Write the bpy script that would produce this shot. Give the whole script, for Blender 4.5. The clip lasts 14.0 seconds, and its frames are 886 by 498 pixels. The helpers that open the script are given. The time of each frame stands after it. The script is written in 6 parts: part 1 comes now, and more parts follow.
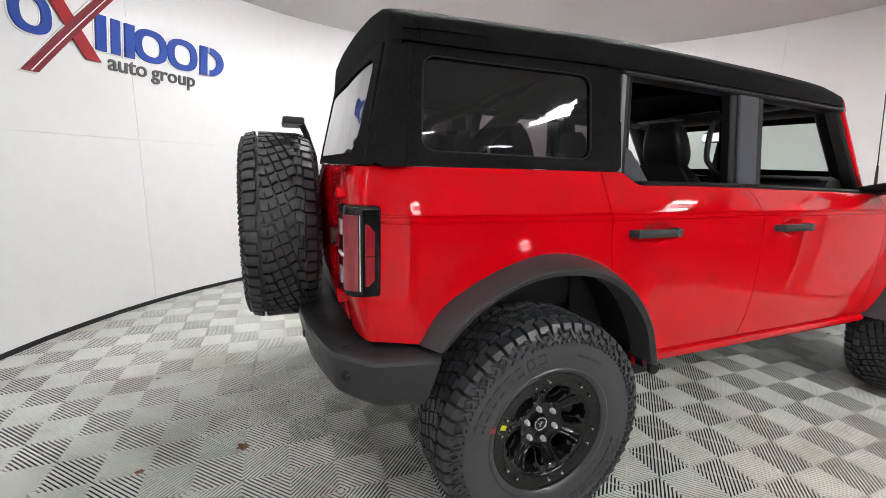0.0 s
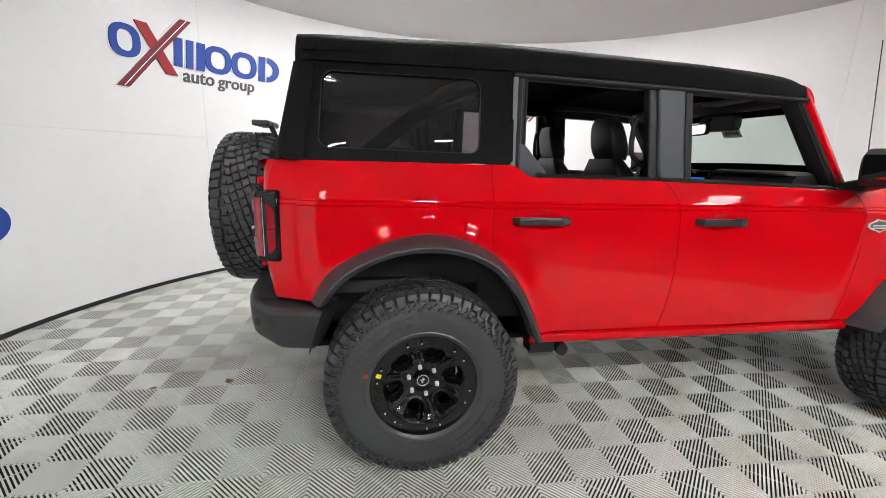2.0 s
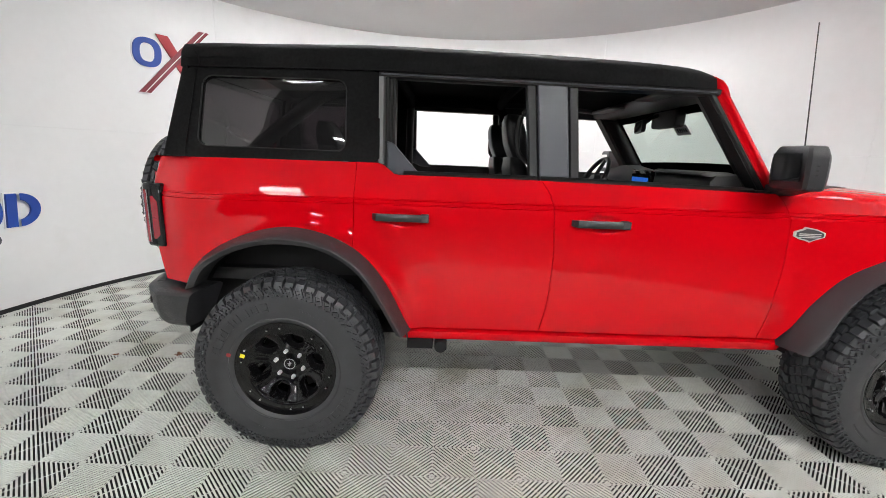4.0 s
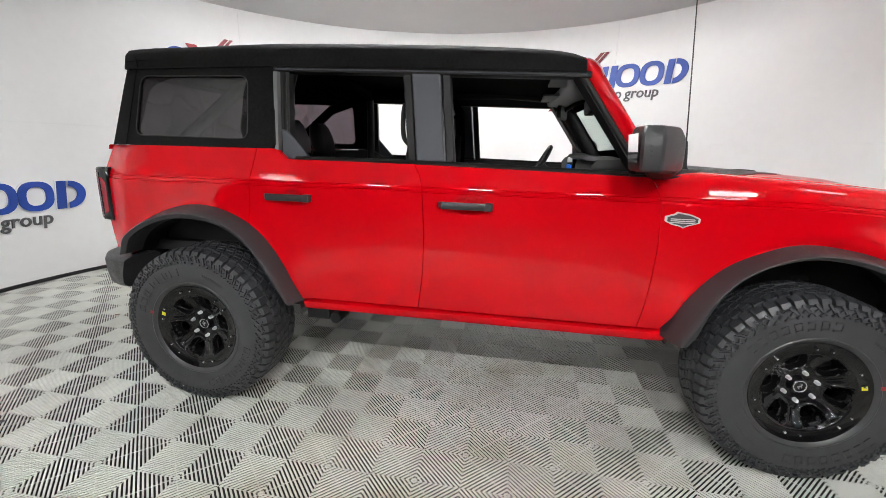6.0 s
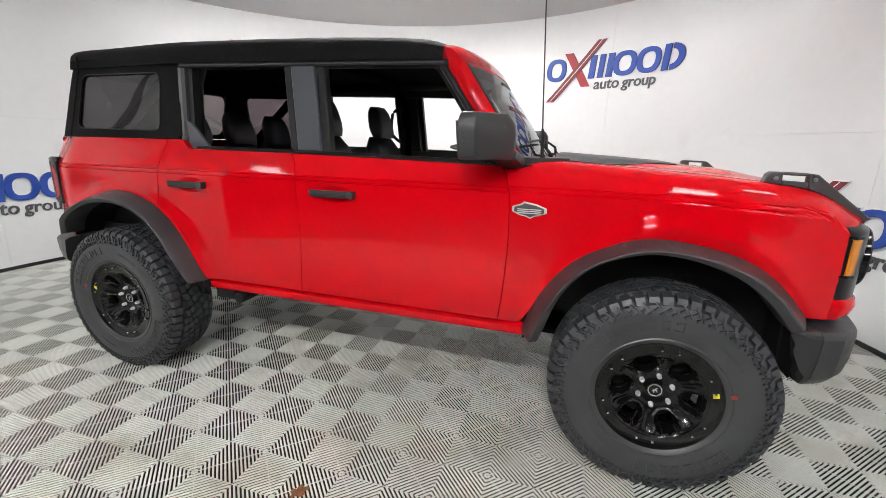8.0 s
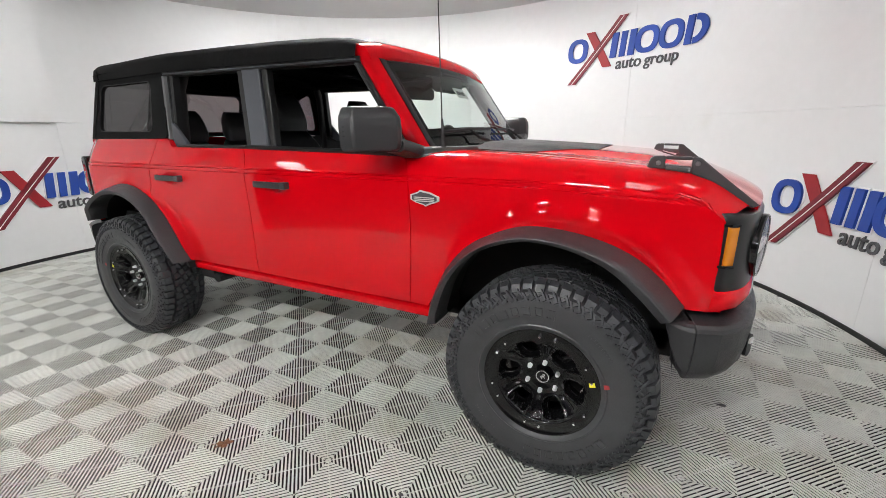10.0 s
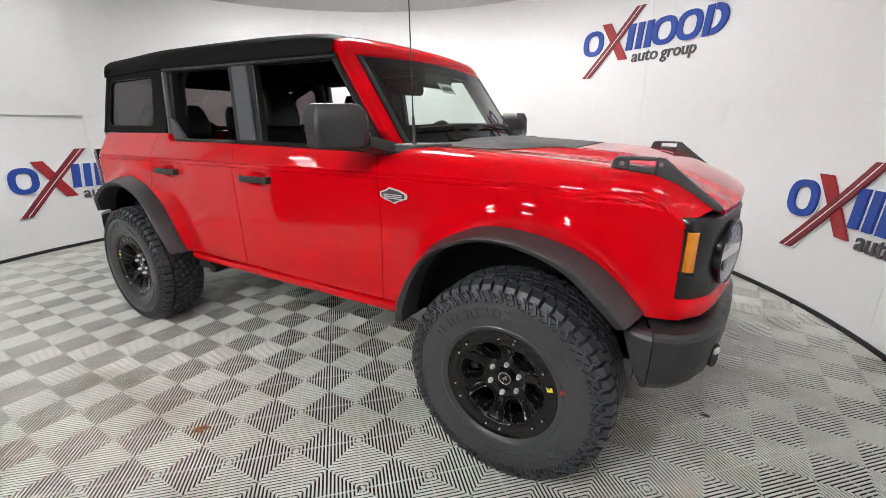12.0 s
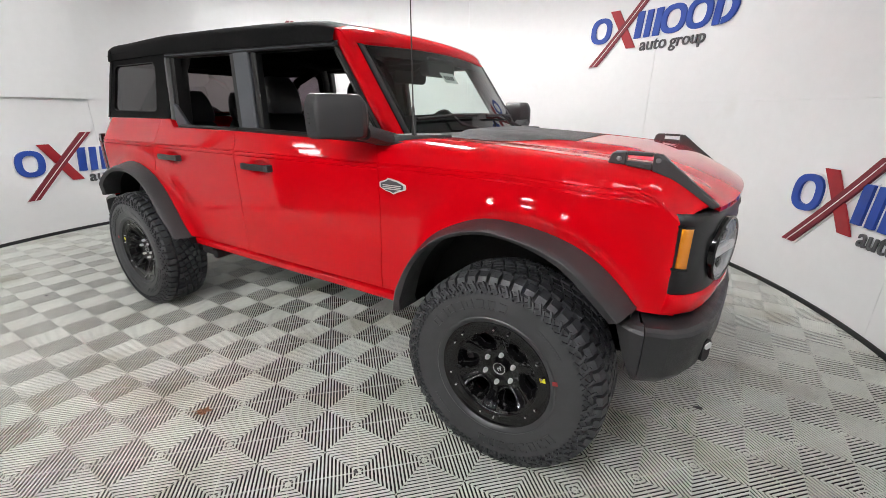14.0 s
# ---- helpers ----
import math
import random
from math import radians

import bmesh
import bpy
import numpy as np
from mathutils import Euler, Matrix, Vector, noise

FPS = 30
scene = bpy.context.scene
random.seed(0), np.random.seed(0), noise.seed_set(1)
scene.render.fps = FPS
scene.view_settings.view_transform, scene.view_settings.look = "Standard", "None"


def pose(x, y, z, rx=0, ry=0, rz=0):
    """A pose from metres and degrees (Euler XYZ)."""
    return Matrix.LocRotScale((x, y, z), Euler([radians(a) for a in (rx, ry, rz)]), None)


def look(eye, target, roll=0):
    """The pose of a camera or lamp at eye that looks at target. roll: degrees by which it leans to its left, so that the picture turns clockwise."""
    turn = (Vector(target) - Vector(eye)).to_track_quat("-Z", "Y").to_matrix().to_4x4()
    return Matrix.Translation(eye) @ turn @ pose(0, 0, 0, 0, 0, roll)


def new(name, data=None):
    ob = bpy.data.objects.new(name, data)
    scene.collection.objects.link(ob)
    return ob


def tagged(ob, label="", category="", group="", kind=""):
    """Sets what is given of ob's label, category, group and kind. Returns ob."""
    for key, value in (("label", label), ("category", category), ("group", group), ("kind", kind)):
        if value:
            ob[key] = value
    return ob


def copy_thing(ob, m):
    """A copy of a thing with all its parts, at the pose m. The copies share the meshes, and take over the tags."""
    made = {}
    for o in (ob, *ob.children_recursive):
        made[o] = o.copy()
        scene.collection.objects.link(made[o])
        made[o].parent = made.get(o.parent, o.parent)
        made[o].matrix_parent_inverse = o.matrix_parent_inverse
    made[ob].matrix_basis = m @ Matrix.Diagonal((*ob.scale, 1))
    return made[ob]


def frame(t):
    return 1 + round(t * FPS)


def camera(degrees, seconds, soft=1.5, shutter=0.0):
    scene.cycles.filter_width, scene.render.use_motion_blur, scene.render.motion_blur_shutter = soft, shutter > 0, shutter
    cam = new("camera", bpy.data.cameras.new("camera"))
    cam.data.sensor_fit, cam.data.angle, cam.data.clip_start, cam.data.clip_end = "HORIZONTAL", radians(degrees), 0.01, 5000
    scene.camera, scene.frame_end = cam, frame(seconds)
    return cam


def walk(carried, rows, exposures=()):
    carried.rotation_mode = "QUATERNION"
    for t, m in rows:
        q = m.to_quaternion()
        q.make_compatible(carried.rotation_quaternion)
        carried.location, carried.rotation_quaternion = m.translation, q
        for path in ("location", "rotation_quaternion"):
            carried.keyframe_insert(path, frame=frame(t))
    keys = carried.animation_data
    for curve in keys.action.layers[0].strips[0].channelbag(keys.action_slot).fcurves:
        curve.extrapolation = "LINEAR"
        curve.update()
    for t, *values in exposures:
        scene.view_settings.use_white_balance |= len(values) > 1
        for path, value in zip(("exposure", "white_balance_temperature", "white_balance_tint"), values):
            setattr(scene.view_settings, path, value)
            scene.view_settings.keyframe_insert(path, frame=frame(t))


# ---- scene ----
cam = camera(93.6, 14.0, soft=0.8)
PATH = [
    (0, (-0.908, -2.11, 1.386), (-0.171, -0.291, 1.003), 1.7),
    (0.5, (-0.803, -2.299, 1.374), (-0.16, -0.449, 0.971), 1.8),
    (1, (-0.642, -2.423, 1.399), (-0.101, -0.543, 0.984), 1.8),
    (1.5, (-0.377, -2.481, 1.406), (0.057, -0.575, 0.987), 1.7),
    (2, (-0.219, -2.613, 1.41), (0.113, -0.688, 0.985), 1.8),
    (2.5, (-0.024, -2.73, 1.433), (0.217, -0.792, 1.003), 1.8),
    (3, (0.259, -2.711, 1.428), (0.423, -0.765, 0.994), 2.1),
    (3.2, (0.347, -2.72, 1.433), (0.485, -0.771, 1.002), 2.2),
    (5.3, (1.311, -2.829, 1.418), (1.089, -0.894, 0.963), 1.5),
    (5.5, (1.395, -2.859, 1.407), (1.147, -0.927, 0.951), 1.6),
    (6, (1.652, -2.821, 1.404), (1.33, -0.902, 0.943), 1.6),
    (6.5, (1.919, -2.756, 1.41), (1.536, -0.85, 0.94), 1.6),
    (7, (2.113, -2.815, 1.399), (1.67, -0.924, 0.92), 1.6),
    (7.5, (2.297, -2.795, 1.412), (1.792, -0.922, 0.924), 1.6),
    (8, (2.549, -2.649, 1.402), (1.977, -0.797, 0.91), 1.4),
    (8.5, (2.727, -2.622, 1.404), (2.079, -0.798, 0.902), 1.2),
    (8.7, (2.802, -2.641, 1.394), (2.121, -0.83, 0.887), 1.0),
    (10.8, (3.44, -2.361, 1.437), (2.489, -0.692, 0.883), -0.9),
    (11, (3.455, -2.355, 1.433), (2.491, -0.691, 0.882), -0.8),
    (11.5, (3.477, -2.333, 1.434), (2.5, -0.681, 0.873), -0.6),
    (12, (3.495, -2.329, 1.437), (2.515, -0.683, 0.862), -0.3),
    (12.5, (3.51, -2.326, 1.441), (2.529, -0.688, 0.848), -0.0),
    (13, (3.524, -2.328, 1.443), (2.542, -0.695, 0.836), 0.1),
    (13.5, (3.53, -2.327, 1.452), (2.546, -0.701, 0.83), 0.3),
    (14, (3.525, -2.324, 1.459), (2.537, -0.705, 0.825), 0.4),
]
walk(cam, [(t, look(eye, target, roll)) for t, eye, target, roll in PATH], exposures=[(0.0, 0.05), (3.0, 0.08), (6.0, 0.0), (8.5, 0.0), (11.0, -0.08), (14.0, -0.09)])

# ---------------------------------------------------------------- light: an inner room, lit by its ceiling lamps alone
TUBE_POWER = 366.0
world = bpy.data.worlds.new("world")
scene.world = world
world.use_nodes = True
world.node_tree.nodes["Background"].inputs["Color"].default_value = (0.9, 0.95, 1.0, 1)
world.node_tree.nodes["Background"].inputs["Strength"].default_value = 0.05
scene.view_settings.exposure = 0.0

# ---------------------------------------------------------------- small tools
def lerp(a, b, f):
    return a + (b - a) * f


def interp(x, pts):
    """Linear interpolation through (x, y) pairs in rising x."""
    if x <= pts[0][0]:
        return pts[0][1]
    for (a, p), (b, q) in zip(pts, pts[1:]):
        if x <= b:
            return lerp(p, q, (x - a) / (b - a))
    return pts[-1][1]


def smooth(a, b, x):
    f = min(1.0, max(0.0, (x - a) / (b - a)))
    return f * f * (3 - 2 * f)


def spline(pts, n):
    """n + 1 points along a Catmull-Rom curve through pts."""
    P = [Vector(p) for p in pts]
    P = [2 * P[0] - P[1]] + P + [2 * P[-1] - P[-2]]
    out, m = [], len(P) - 3
    for i in range(n + 1):
        f = min(i / n * m, m - 1e-6)
        k = int(f)
        t = f - k
        a, b, c, d = P[k:k + 4]
        out.append(0.5 * (2 * b + (c - a) * t + (2 * a - 5 * b + 4 * c - d) * t * t + (3 * b - a - 3 * c + d) * t ** 3))
    return out


def part(name, bm, material, parent=None, label="", smooth_angle=35, bevel=0.0):
    """Link a bmesh as one mesh object under a thing or a part."""
    bmesh.ops.recalc_face_normals(bm, faces=bm.faces)
    me = bpy.data.meshes.new(name)
    bm.to_mesh(me)
    bm.free()
    me.materials.append(material)
    if smooth_angle:
        me.shade_smooth()
        me.set_sharp_from_angle(angle=radians(smooth_angle))
    ob = new(name, me)
    if parent is not None:
        ob.parent = parent
    if label:
        ob["label"] = label
    if bevel:
        mod = ob.modifiers.new("bevel", "BEVEL")
        mod.width, mod.segments, mod.limit_method, mod.angle_limit = bevel, 2, "ANGLE", radians(40)
        mod.harden_normals = False
    return ob


def thing(name, label, category, at=(0, 0, 0), group=""):
    ob = new(name)
    ob.location = at
    ob.empty_display_size = 0.1
    return tagged(ob, label, category, group)


def grid(bm, rows, closed=False, cap=False):
    """Quads over rows of points; returns the rows of verts."""
    V = [[bm.verts.new(p) for p in row] for row in rows]
    for a, b in zip(V, V[1:]):
        n = len(a)
        for j in range(n if closed else n - 1):
            k = (j + 1) % n
            try:
                bm.faces.new((a[j], a[k], b[k], b[j]))
            except ValueError:
                pass
    if cap and closed:
        bm.faces.new(V[0])
        bm.faces.new(V[-1])
    return V


def box(bm, lo, hi, m=None):
    vs = []
    for x in (lo[0], hi[0]):
        for y in (lo[1], hi[1]):
            for z in (lo[2], hi[2]):
                p = Vector((x, y, z))
                vs.append(bm.verts.new(m @ p if m else p))
    for f in ((0, 1, 3, 2), (4, 6, 7, 5), (0, 4, 5, 1), (2, 3, 7, 6), (0, 2, 6, 4), (1, 5, 7, 3)):
        bm.faces.new([vs[i] for i in f])


def prism(bm, outline, a, b, m=None):
    """Outline of (u, v) points, extruded from a to b along the third axis, placed by m (u, v, depth)."""
    A = [Vector((u, v, a)) for u, v in outline]
    B = [Vector((u, v, b)) for u, v in outline]
    if m:
        A, B = [m @ p for p in A], [m @ p for p in B]
    va, vb = [bm.verts.new(p) for p in A], [bm.verts.new(p) for p in B]
    bm.faces.new(va)
    bm.faces.new(vb[::-1])
    n = len(va)
    for i in range(n):
        bm.faces.new((va[i], va[(i + 1) % n], vb[(i + 1) % n], vb[i]))


def tube(bm, pts, r, n=10, cap=True):
    """A round bar along pts; r a number or one for each point."""
    P = [Vector(p) for p in pts]
    rows = []
    up = Vector((0, 0, 1))
    for i, p in enumerate(P):
        d = (P[min(i + 1, len(P) - 1)] - P[max(i - 1, 0)]).normalized()
        u = up if abs(d.z) < 0.9 else Vector((1, 0, 0))
        a = d.cross(u).normalized()
        b = d.cross(a).normalized()
        k = r[i] if isinstance(r, (list, tuple)) else r
        rows.append([p + (a * math.cos(t) + b * math.sin(t)) * k for t in (2 * math.pi * j / n for j in range(n))])
    grid(bm, rows, closed=True, cap=cap)


def lathe(bm, profile, n, m=None, closed=False):
    """Turn (r, h) pairs round the local z axis."""
    rows = []
    for r, h in profile:
        row = [Vector((r * math.cos(2 * math.pi * j / n), r * math.sin(2 * math.pi * j / n), h)) for j in range(n)]
        rows.append([m @ p for p in row] if m else row)
    grid(bm, rows, closed=True, cap=closed)


def rounded(w, h, r, n=5, cx=0.0, cy=0.0):
    """A rectangle with round corners, as (u, v) points."""
    out = []
    for k, (sx, sy) in enumerate(((1, 1), (-1, 1), (-1, -1), (1, -1))):
        for i in range(n + 1):
            a = math.pi / 2 * (k + i / n)
            out.append((cx + sx * (w / 2 - r) + r * math.cos(a), cy + sy * (h / 2 - r) + r * math.sin(a)))
    return out


def shell(rows, thick, bm=None):
    """A sheet over rows of points with its edges folded inward by the vector or number thick (towards y = 0)."""
    bm = bm or bmesh.new()
    V = grid(bm, rows)
    ring = V[0] + [r[-1] for r in V[1:-1]] + V[-1][::-1] + [r[0] for r in V[-2:0:-1]]
    cen = sum((v.co for v in ring), Vector()) / len(ring)
    prev = ring
    for inset, depth in ((0.0025, 0.002), (0.003, thick)):
        nxt = []
        for v in ring:
            d = (cen - v.co)
            d.y = 0
            d = d.normalized() * -inset if d.length > 1e-6 else Vector()
            nxt.append(bm.verts.new(v.co + d + Vector((0, depth if v.co.y < 0 else -depth, 0))))
        n = len(ring)
        for i in range(n):
            bm.faces.new((prev[i], prev[(i + 1) % n], nxt[(i + 1) % n], nxt[i]))
        prev = nxt
    return bm


# ---------------------------------------------------------------- materials
def mat(name, colour, rough=0.5, metal=0.0, vary=0.0, scale=8.0, bump=0.0, bump_scale=200.0, coat=0.0, fine=0.0, rough_vary=0.0,
        spec=0.5, each=0.0, emit=0.0, stretch=(1, 1, 1), stain=None, place=False):
    """A painted, moulded or woven surface: colour varied at two scales, fine relief, uneven gloss."""
    m = bpy.data.materials.new(name)
    m.use_nodes = True
    N, L = m.node_tree.nodes, m.node_tree.links
    b = N["Principled BSDF"]
    b.inputs["Base Color"].default_value = (*colour, 1)
    b.inputs["Roughness"].default_value = rough
    b.inputs["Metallic"].default_value = metal
    b.inputs["Specular IOR Level"].default_value = spec
    b.inputs["Coat Weight"].default_value = coat
    b.inputs["Coat Roughness"].default_value = 0.02
    b.inputs["Coat IOR"].default_value = 1.4
    co = N.new("ShaderNodeTexCoord")
    mp = N.new("ShaderNodeMapping")
    mp.inputs["Scale"].default_value = stretch
    if place:
        # one pattern that runs on over many separate pieces
        geo = N.new("ShaderNodeNewGeometry")
        L.new(geo.outputs["Position"], mp.inputs["Vector"])
    else:
        L.new(co.outputs["Object"], mp.inputs["Vector"])

    def noise_at(s, detail=4.0):
        t = N.new("ShaderNodeTexNoise")
        t.inputs["Scale"].default_value = s
        t.inputs["Detail"].default_value = detail
        L.new(mp.outputs["Vector"], t.inputs["Vector"])
        return t
    if vary or fine or each:
        val = None
        for amount, s in ((vary, scale), (fine, scale * 14)):
            if amount:
                r = N.new("ShaderNodeMapRange")
                r.inputs["From Min"].default_value, r.inputs["From Max"].default_value = 0.3, 0.7
                r.inputs["To Min"].default_value, r.inputs["To Max"].default_value = 1 - amount, 1 + amount
                L.new(noise_at(s).outputs["Fac"], r.inputs["Value"])
                if val is None:
                    val = r.outputs["Result"]
                else:
                    x = N.new("ShaderNodeMath")
                    x.operation = "MULTIPLY"
                    L.new(val, x.inputs[0])
                    L.new(r.outputs["Result"], x.inputs[1])
                    val = x.outputs[0]
        if each:
            oi = N.new("ShaderNodeObjectInfo")
            r = N.new("ShaderNodeMapRange")
            r.inputs["To Min"].default_value, r.inputs["To Max"].default_value = 1 - each, 1 + each
            L.new(oi.outputs["Random"], r.inputs["Value"])
            if val is None:
                val = r.outputs["Result"]
            else:
                x = N.new("ShaderNodeMath")
                x.operation = "MULTIPLY"
                L.new(val, x.inputs[0])
                L.new(r.outputs["Result"], x.inputs[1])
                val = x.outputs[0]
        h = N.new("ShaderNodeHueSaturation")
        h.inputs["Color"].default_value = (*colour, 1)
        L.new(val, h.inputs["Value"])
        L.new(h.outputs["Color"], b.inputs["Base Color"])
        if stain:
            tone, size, lo, hi, most = stain
            r = N.new("ShaderNodeMapRange")
            r.inputs["From Min"].default_value, r.inputs["From Max"].default_value = lo, hi
            r.inputs["To Max"].default_value = most
            L.new(noise_at(size, 6.0).outputs["Fac"], r.inputs["Value"])
            mix = N.new("ShaderNodeMixRGB")
            mix.inputs["Color2"].default_value = (*tone, 1)
            L.new(r.outputs["Result"], mix.inputs["Fac"])
            L.new(h.outputs["Color"], mix.inputs["Color1"])
            L.new(mix.outputs["Color"], b.inputs["Base Color"])
    if rough_vary:
        r = N.new("ShaderNodeMapRange")
        r.inputs["From Min"].default_value, r.inputs["From Max"].default_value = 0.3, 0.7
        r.inputs["To Min"].default_value, r.inputs["To Max"].default_value = rough - rough_vary, rough + rough_vary
        L.new(noise_at(scale * 3).outputs["Fac"], r.inputs["Value"])
        L.new(r.outputs["Result"], b.inputs["Roughness"])
    if bump:
        t = noise_at(bump_scale, 3.0)
        u = N.new("ShaderNodeBump")
        u.inputs["Strength"].default_value = min(1.0, bump)
        u.inputs["Distance"].default_value = 0.002
        L.new(t.outputs["Fac"], u.inputs["Height"])
        L.new(u.outputs["Normal"], b.inputs["Normal"])
    if emit:
        b.inputs["Emission Color"].default_value = (*colour, 1)
        b.inputs["Emission Strength"].default_value = emit
    return m


def glass(name, colour, rough=0.02, bump=0.0, bump_scale=3.0, clear=0.85, haze=0.0, edge=0.75):
    """A thin sheet: mostly see-through tint, with a mirror gloss on it."""
    m = bpy.data.materials.new(name)
    m.use_nodes = True
    N, L = m.node_tree.nodes, m.node_tree.links
    N.remove(N["Principled BSDF"])
    out = N["Material Output"]
    tr, gl, mx, fr = (N.new(k) for k in ("ShaderNodeBsdfTransparent", "ShaderNodeBsdfGlossy", "ShaderNodeMixShader", "ShaderNodeLayerWeight"))
    tr.inputs["Color"].default_value = (*colour, 1)
    gl.inputs["Roughness"].default_value = rough
    fr.inputs["Blend"].default_value = 0.5
    pw, ml = N.new("ShaderNodeMath"), N.new("ShaderNodeMath")
    pw.operation, pw.inputs[1].default_value = "POWER", 4.0
    ml.operation, ml.inputs[1].default_value, ml.inputs[2].default_value = "MULTIPLY_ADD", edge, clear
    L.new(fr.outputs["Facing"], pw.inputs[0])
    L.new(pw.outputs[0], ml.inputs[0])
    L.new(ml.outputs[0], mx.inputs["Fac"])
    body = tr.outputs[0]
    if haze:
        # milky scatter in old flexible vinyl
        df, hz = N.new("ShaderNodeBsdfDiffuse"), N.new("ShaderNodeMixShader")
        df.inputs["Color"].default_value = (0.62, 0.62, 0.64, 1)
        hz.inputs["Fac"].default_value = haze
        L.new(tr.outputs[0], hz.inputs[1])
        L.new(df.outputs[0], hz.inputs[2])
        body = hz.outputs[0]
    L.new(body, mx.inputs[1])
    L.new(gl.outputs[0], mx.inputs[2])
    L.new(mx.outputs[0], out.inputs["Surface"])
    if bump:
        co, t, u = N.new("ShaderNodeTexCoord"), N.new("ShaderNodeTexNoise"), N.new("ShaderNodeBump")
        t.inputs["Scale"].default_value, t.inputs["Detail"].default_value = bump_scale, 1.0
        u.inputs["Strength"].default_value, u.inputs["Distance"].default_value = 1.0, bump
        L.new(co.outputs["Object"], t.inputs["Vector"])
        L.new(t.outputs["Fac"], u.inputs["Height"])
        L.new(u.outputs["Normal"], gl.inputs["Normal"])
        L.new(u.outputs["Normal"], fr.inputs["Normal"])
    return m


def lamp_material(name, colour, strength):
    m = bpy.data.materials.new(name)
    m.use_nodes = True
    N, L = m.node_tree.nodes, m.node_tree.links
    N.remove(N["Principled BSDF"])
    e = N.new("ShaderNodeEmission")
    e.inputs["Color"].default_value, e.inputs["Strength"].default_value = (*colour, 1), strength
    L.new(e.outputs[0], N["Material Output"].inputs["Surface"])
    return m


M_WALL = mat("wall_paint", (0.735, 0.74, 0.745), 0.38, vary=0.02, scale=0.9, fine=0.012, stain=((0.62, 0.61, 0.58), 2.6, 0.62, 0.80, 0.35), place=True, bump=0.08, bump_scale=60, rough_vary=0.06)
M_CEIL = mat("ceiling_paint", (0.60, 0.595, 0.59), 0.9, vary=0.02, scale=1.5, fine=0.01, bump=0.1, bump_scale=120)
M_BASE = mat("base_trim_black", (0.012, 0.012, 0.013), 0.5, vary=0.2, scale=6)
M_TILE = mat("floor_tile_grey", (0.70, 0.715, 0.665), 0.42, vary=0.08, scale=2.2, fine=0.06, rough_vary=0.1, each=0.05, stain=((0.33, 0.30, 0.19), 1.7, 0.54, 0.72, 0.5), place=True)
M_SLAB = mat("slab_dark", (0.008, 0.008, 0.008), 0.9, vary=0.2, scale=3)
M_RED = mat("car_paint_red", (0.61, 0.001, 0.006), 0.5, vary=0.01, scale=3, coat=1.0, spec=0.0)
M_FABRIC = mat("soft_top_fabric", (0.010, 0.010, 0.0105), 0.85, vary=0.12, scale=5, fine=0.25, bump=0.5, bump_scale=900, spec=0.12)
M_PLASTIC = mat("grained_plastic", (0.036, 0.035, 0.038), 0.42, vary=0.06, scale=6, bump=0.35, bump_scale=700, rough_vary=0.05)
M_BUMPER = mat("bumper_plastic", (0.022, 0.022, 0.024), 0.38, vary=0.08, scale=6, bump=0.3, bump_scale=600, rough_vary=0.08, fine=0.1)
M_MIRRORCASE = mat("mirror_case_plastic", (0.024, 0.024, 0.026), 0.36, vary=0.06, scale=6, bump=0.35, bump_scale=700, rough_vary=0.05)
M_GRILLE = mat("grille_black", (0.007, 0.007, 0.008), 0.28, vary=0.08, scale=9)
M_LENSDULL = mat("smoked_red_lens", (0.26, 0.020, 0.028), 0.14, vary=0.1, scale=40, coat=0.8)
M_GREYTRIM = mat("grey_pillar_trim", (0.070, 0.076, 0.090), 0.36, vary=0.04, scale=7, bump=0.25, bump_scale=700)
M_SEAL = mat("rubber_seal", (0.005, 0.005, 0.0055), 0.5, vary=0.1, scale=9)
M_CLOTH = mat("black_lining", (0.0025, 0.0025, 0.003), 0.95, vary=0.15, scale=12, spec=0.03)
M_DARK = mat("underbody_black", (0.0035, 0.0035, 0.004), 0.8, vary=0.3, scale=8)
M_GLOSSBLACK = mat("gloss_black", (0.004, 0.004, 0.0045), 0.07, vary=0.05, scale=8, spec=0.4)
M_RUBBER = mat("tyre_rubber", (0.038, 0.039, 0.042), 0.36, vary=0.12, scale=14, fine=0.1, bump=0.15, bump_scale=400, rough_vary=0.06)
M_TREAD = mat("tread_rubber", (0.036, 0.038, 0.042), 0.46, vary=0.15, scale=20, fine=0.12, bump=0.2, bump_scale=300)
M_LEATHER = mat("seat_leather_black", (0.012, 0.012, 0.013), 0.45, vary=0.1, scale=9, bump=0.3, bump_scale=300)
M_CHROME = mat("bright_metal", (0.75, 0.75, 0.76), 0.2, metal=1.0, vary=0.05, scale=20)
M_NUT = mat("bright_nut", (0.80, 0.80, 0.81), 0.28, metal=0.45, vary=0.05, scale=60)
M_STEEL = mat("dull_metal", (0.30, 0.30, 0.31), 0.4, metal=1.0, vary=0.15, scale=15)
M_AMBER = mat("amber_lens", (0.55, 0.19, 0.008), 0.15, vary=0.06, scale=30, coat=0.8)
M_REDLENS = mat("red_lens", (0.28, 0.004, 0.014), 0.12, vary=0.06, scale=30, coat=0.8)
M_LAMPGREY = mat("lamp_reflector", (0.42, 0.43, 0.45), 0.25, metal=0.3, vary=0.15, scale=40)
M_WHITE = mat("white_plastic", (0.8, 0.8, 0.8), 0.4, vary=0.03, scale=10)
M_YELLOW = mat("yellow_sticker", (0.75, 0.68, 0.02), 0.5, vary=0.05, scale=40)
M_REDDOT = mat("red_paint_mark", (0.35, 0.03, 0.03), 0.6, vary=0.2, scale=60)
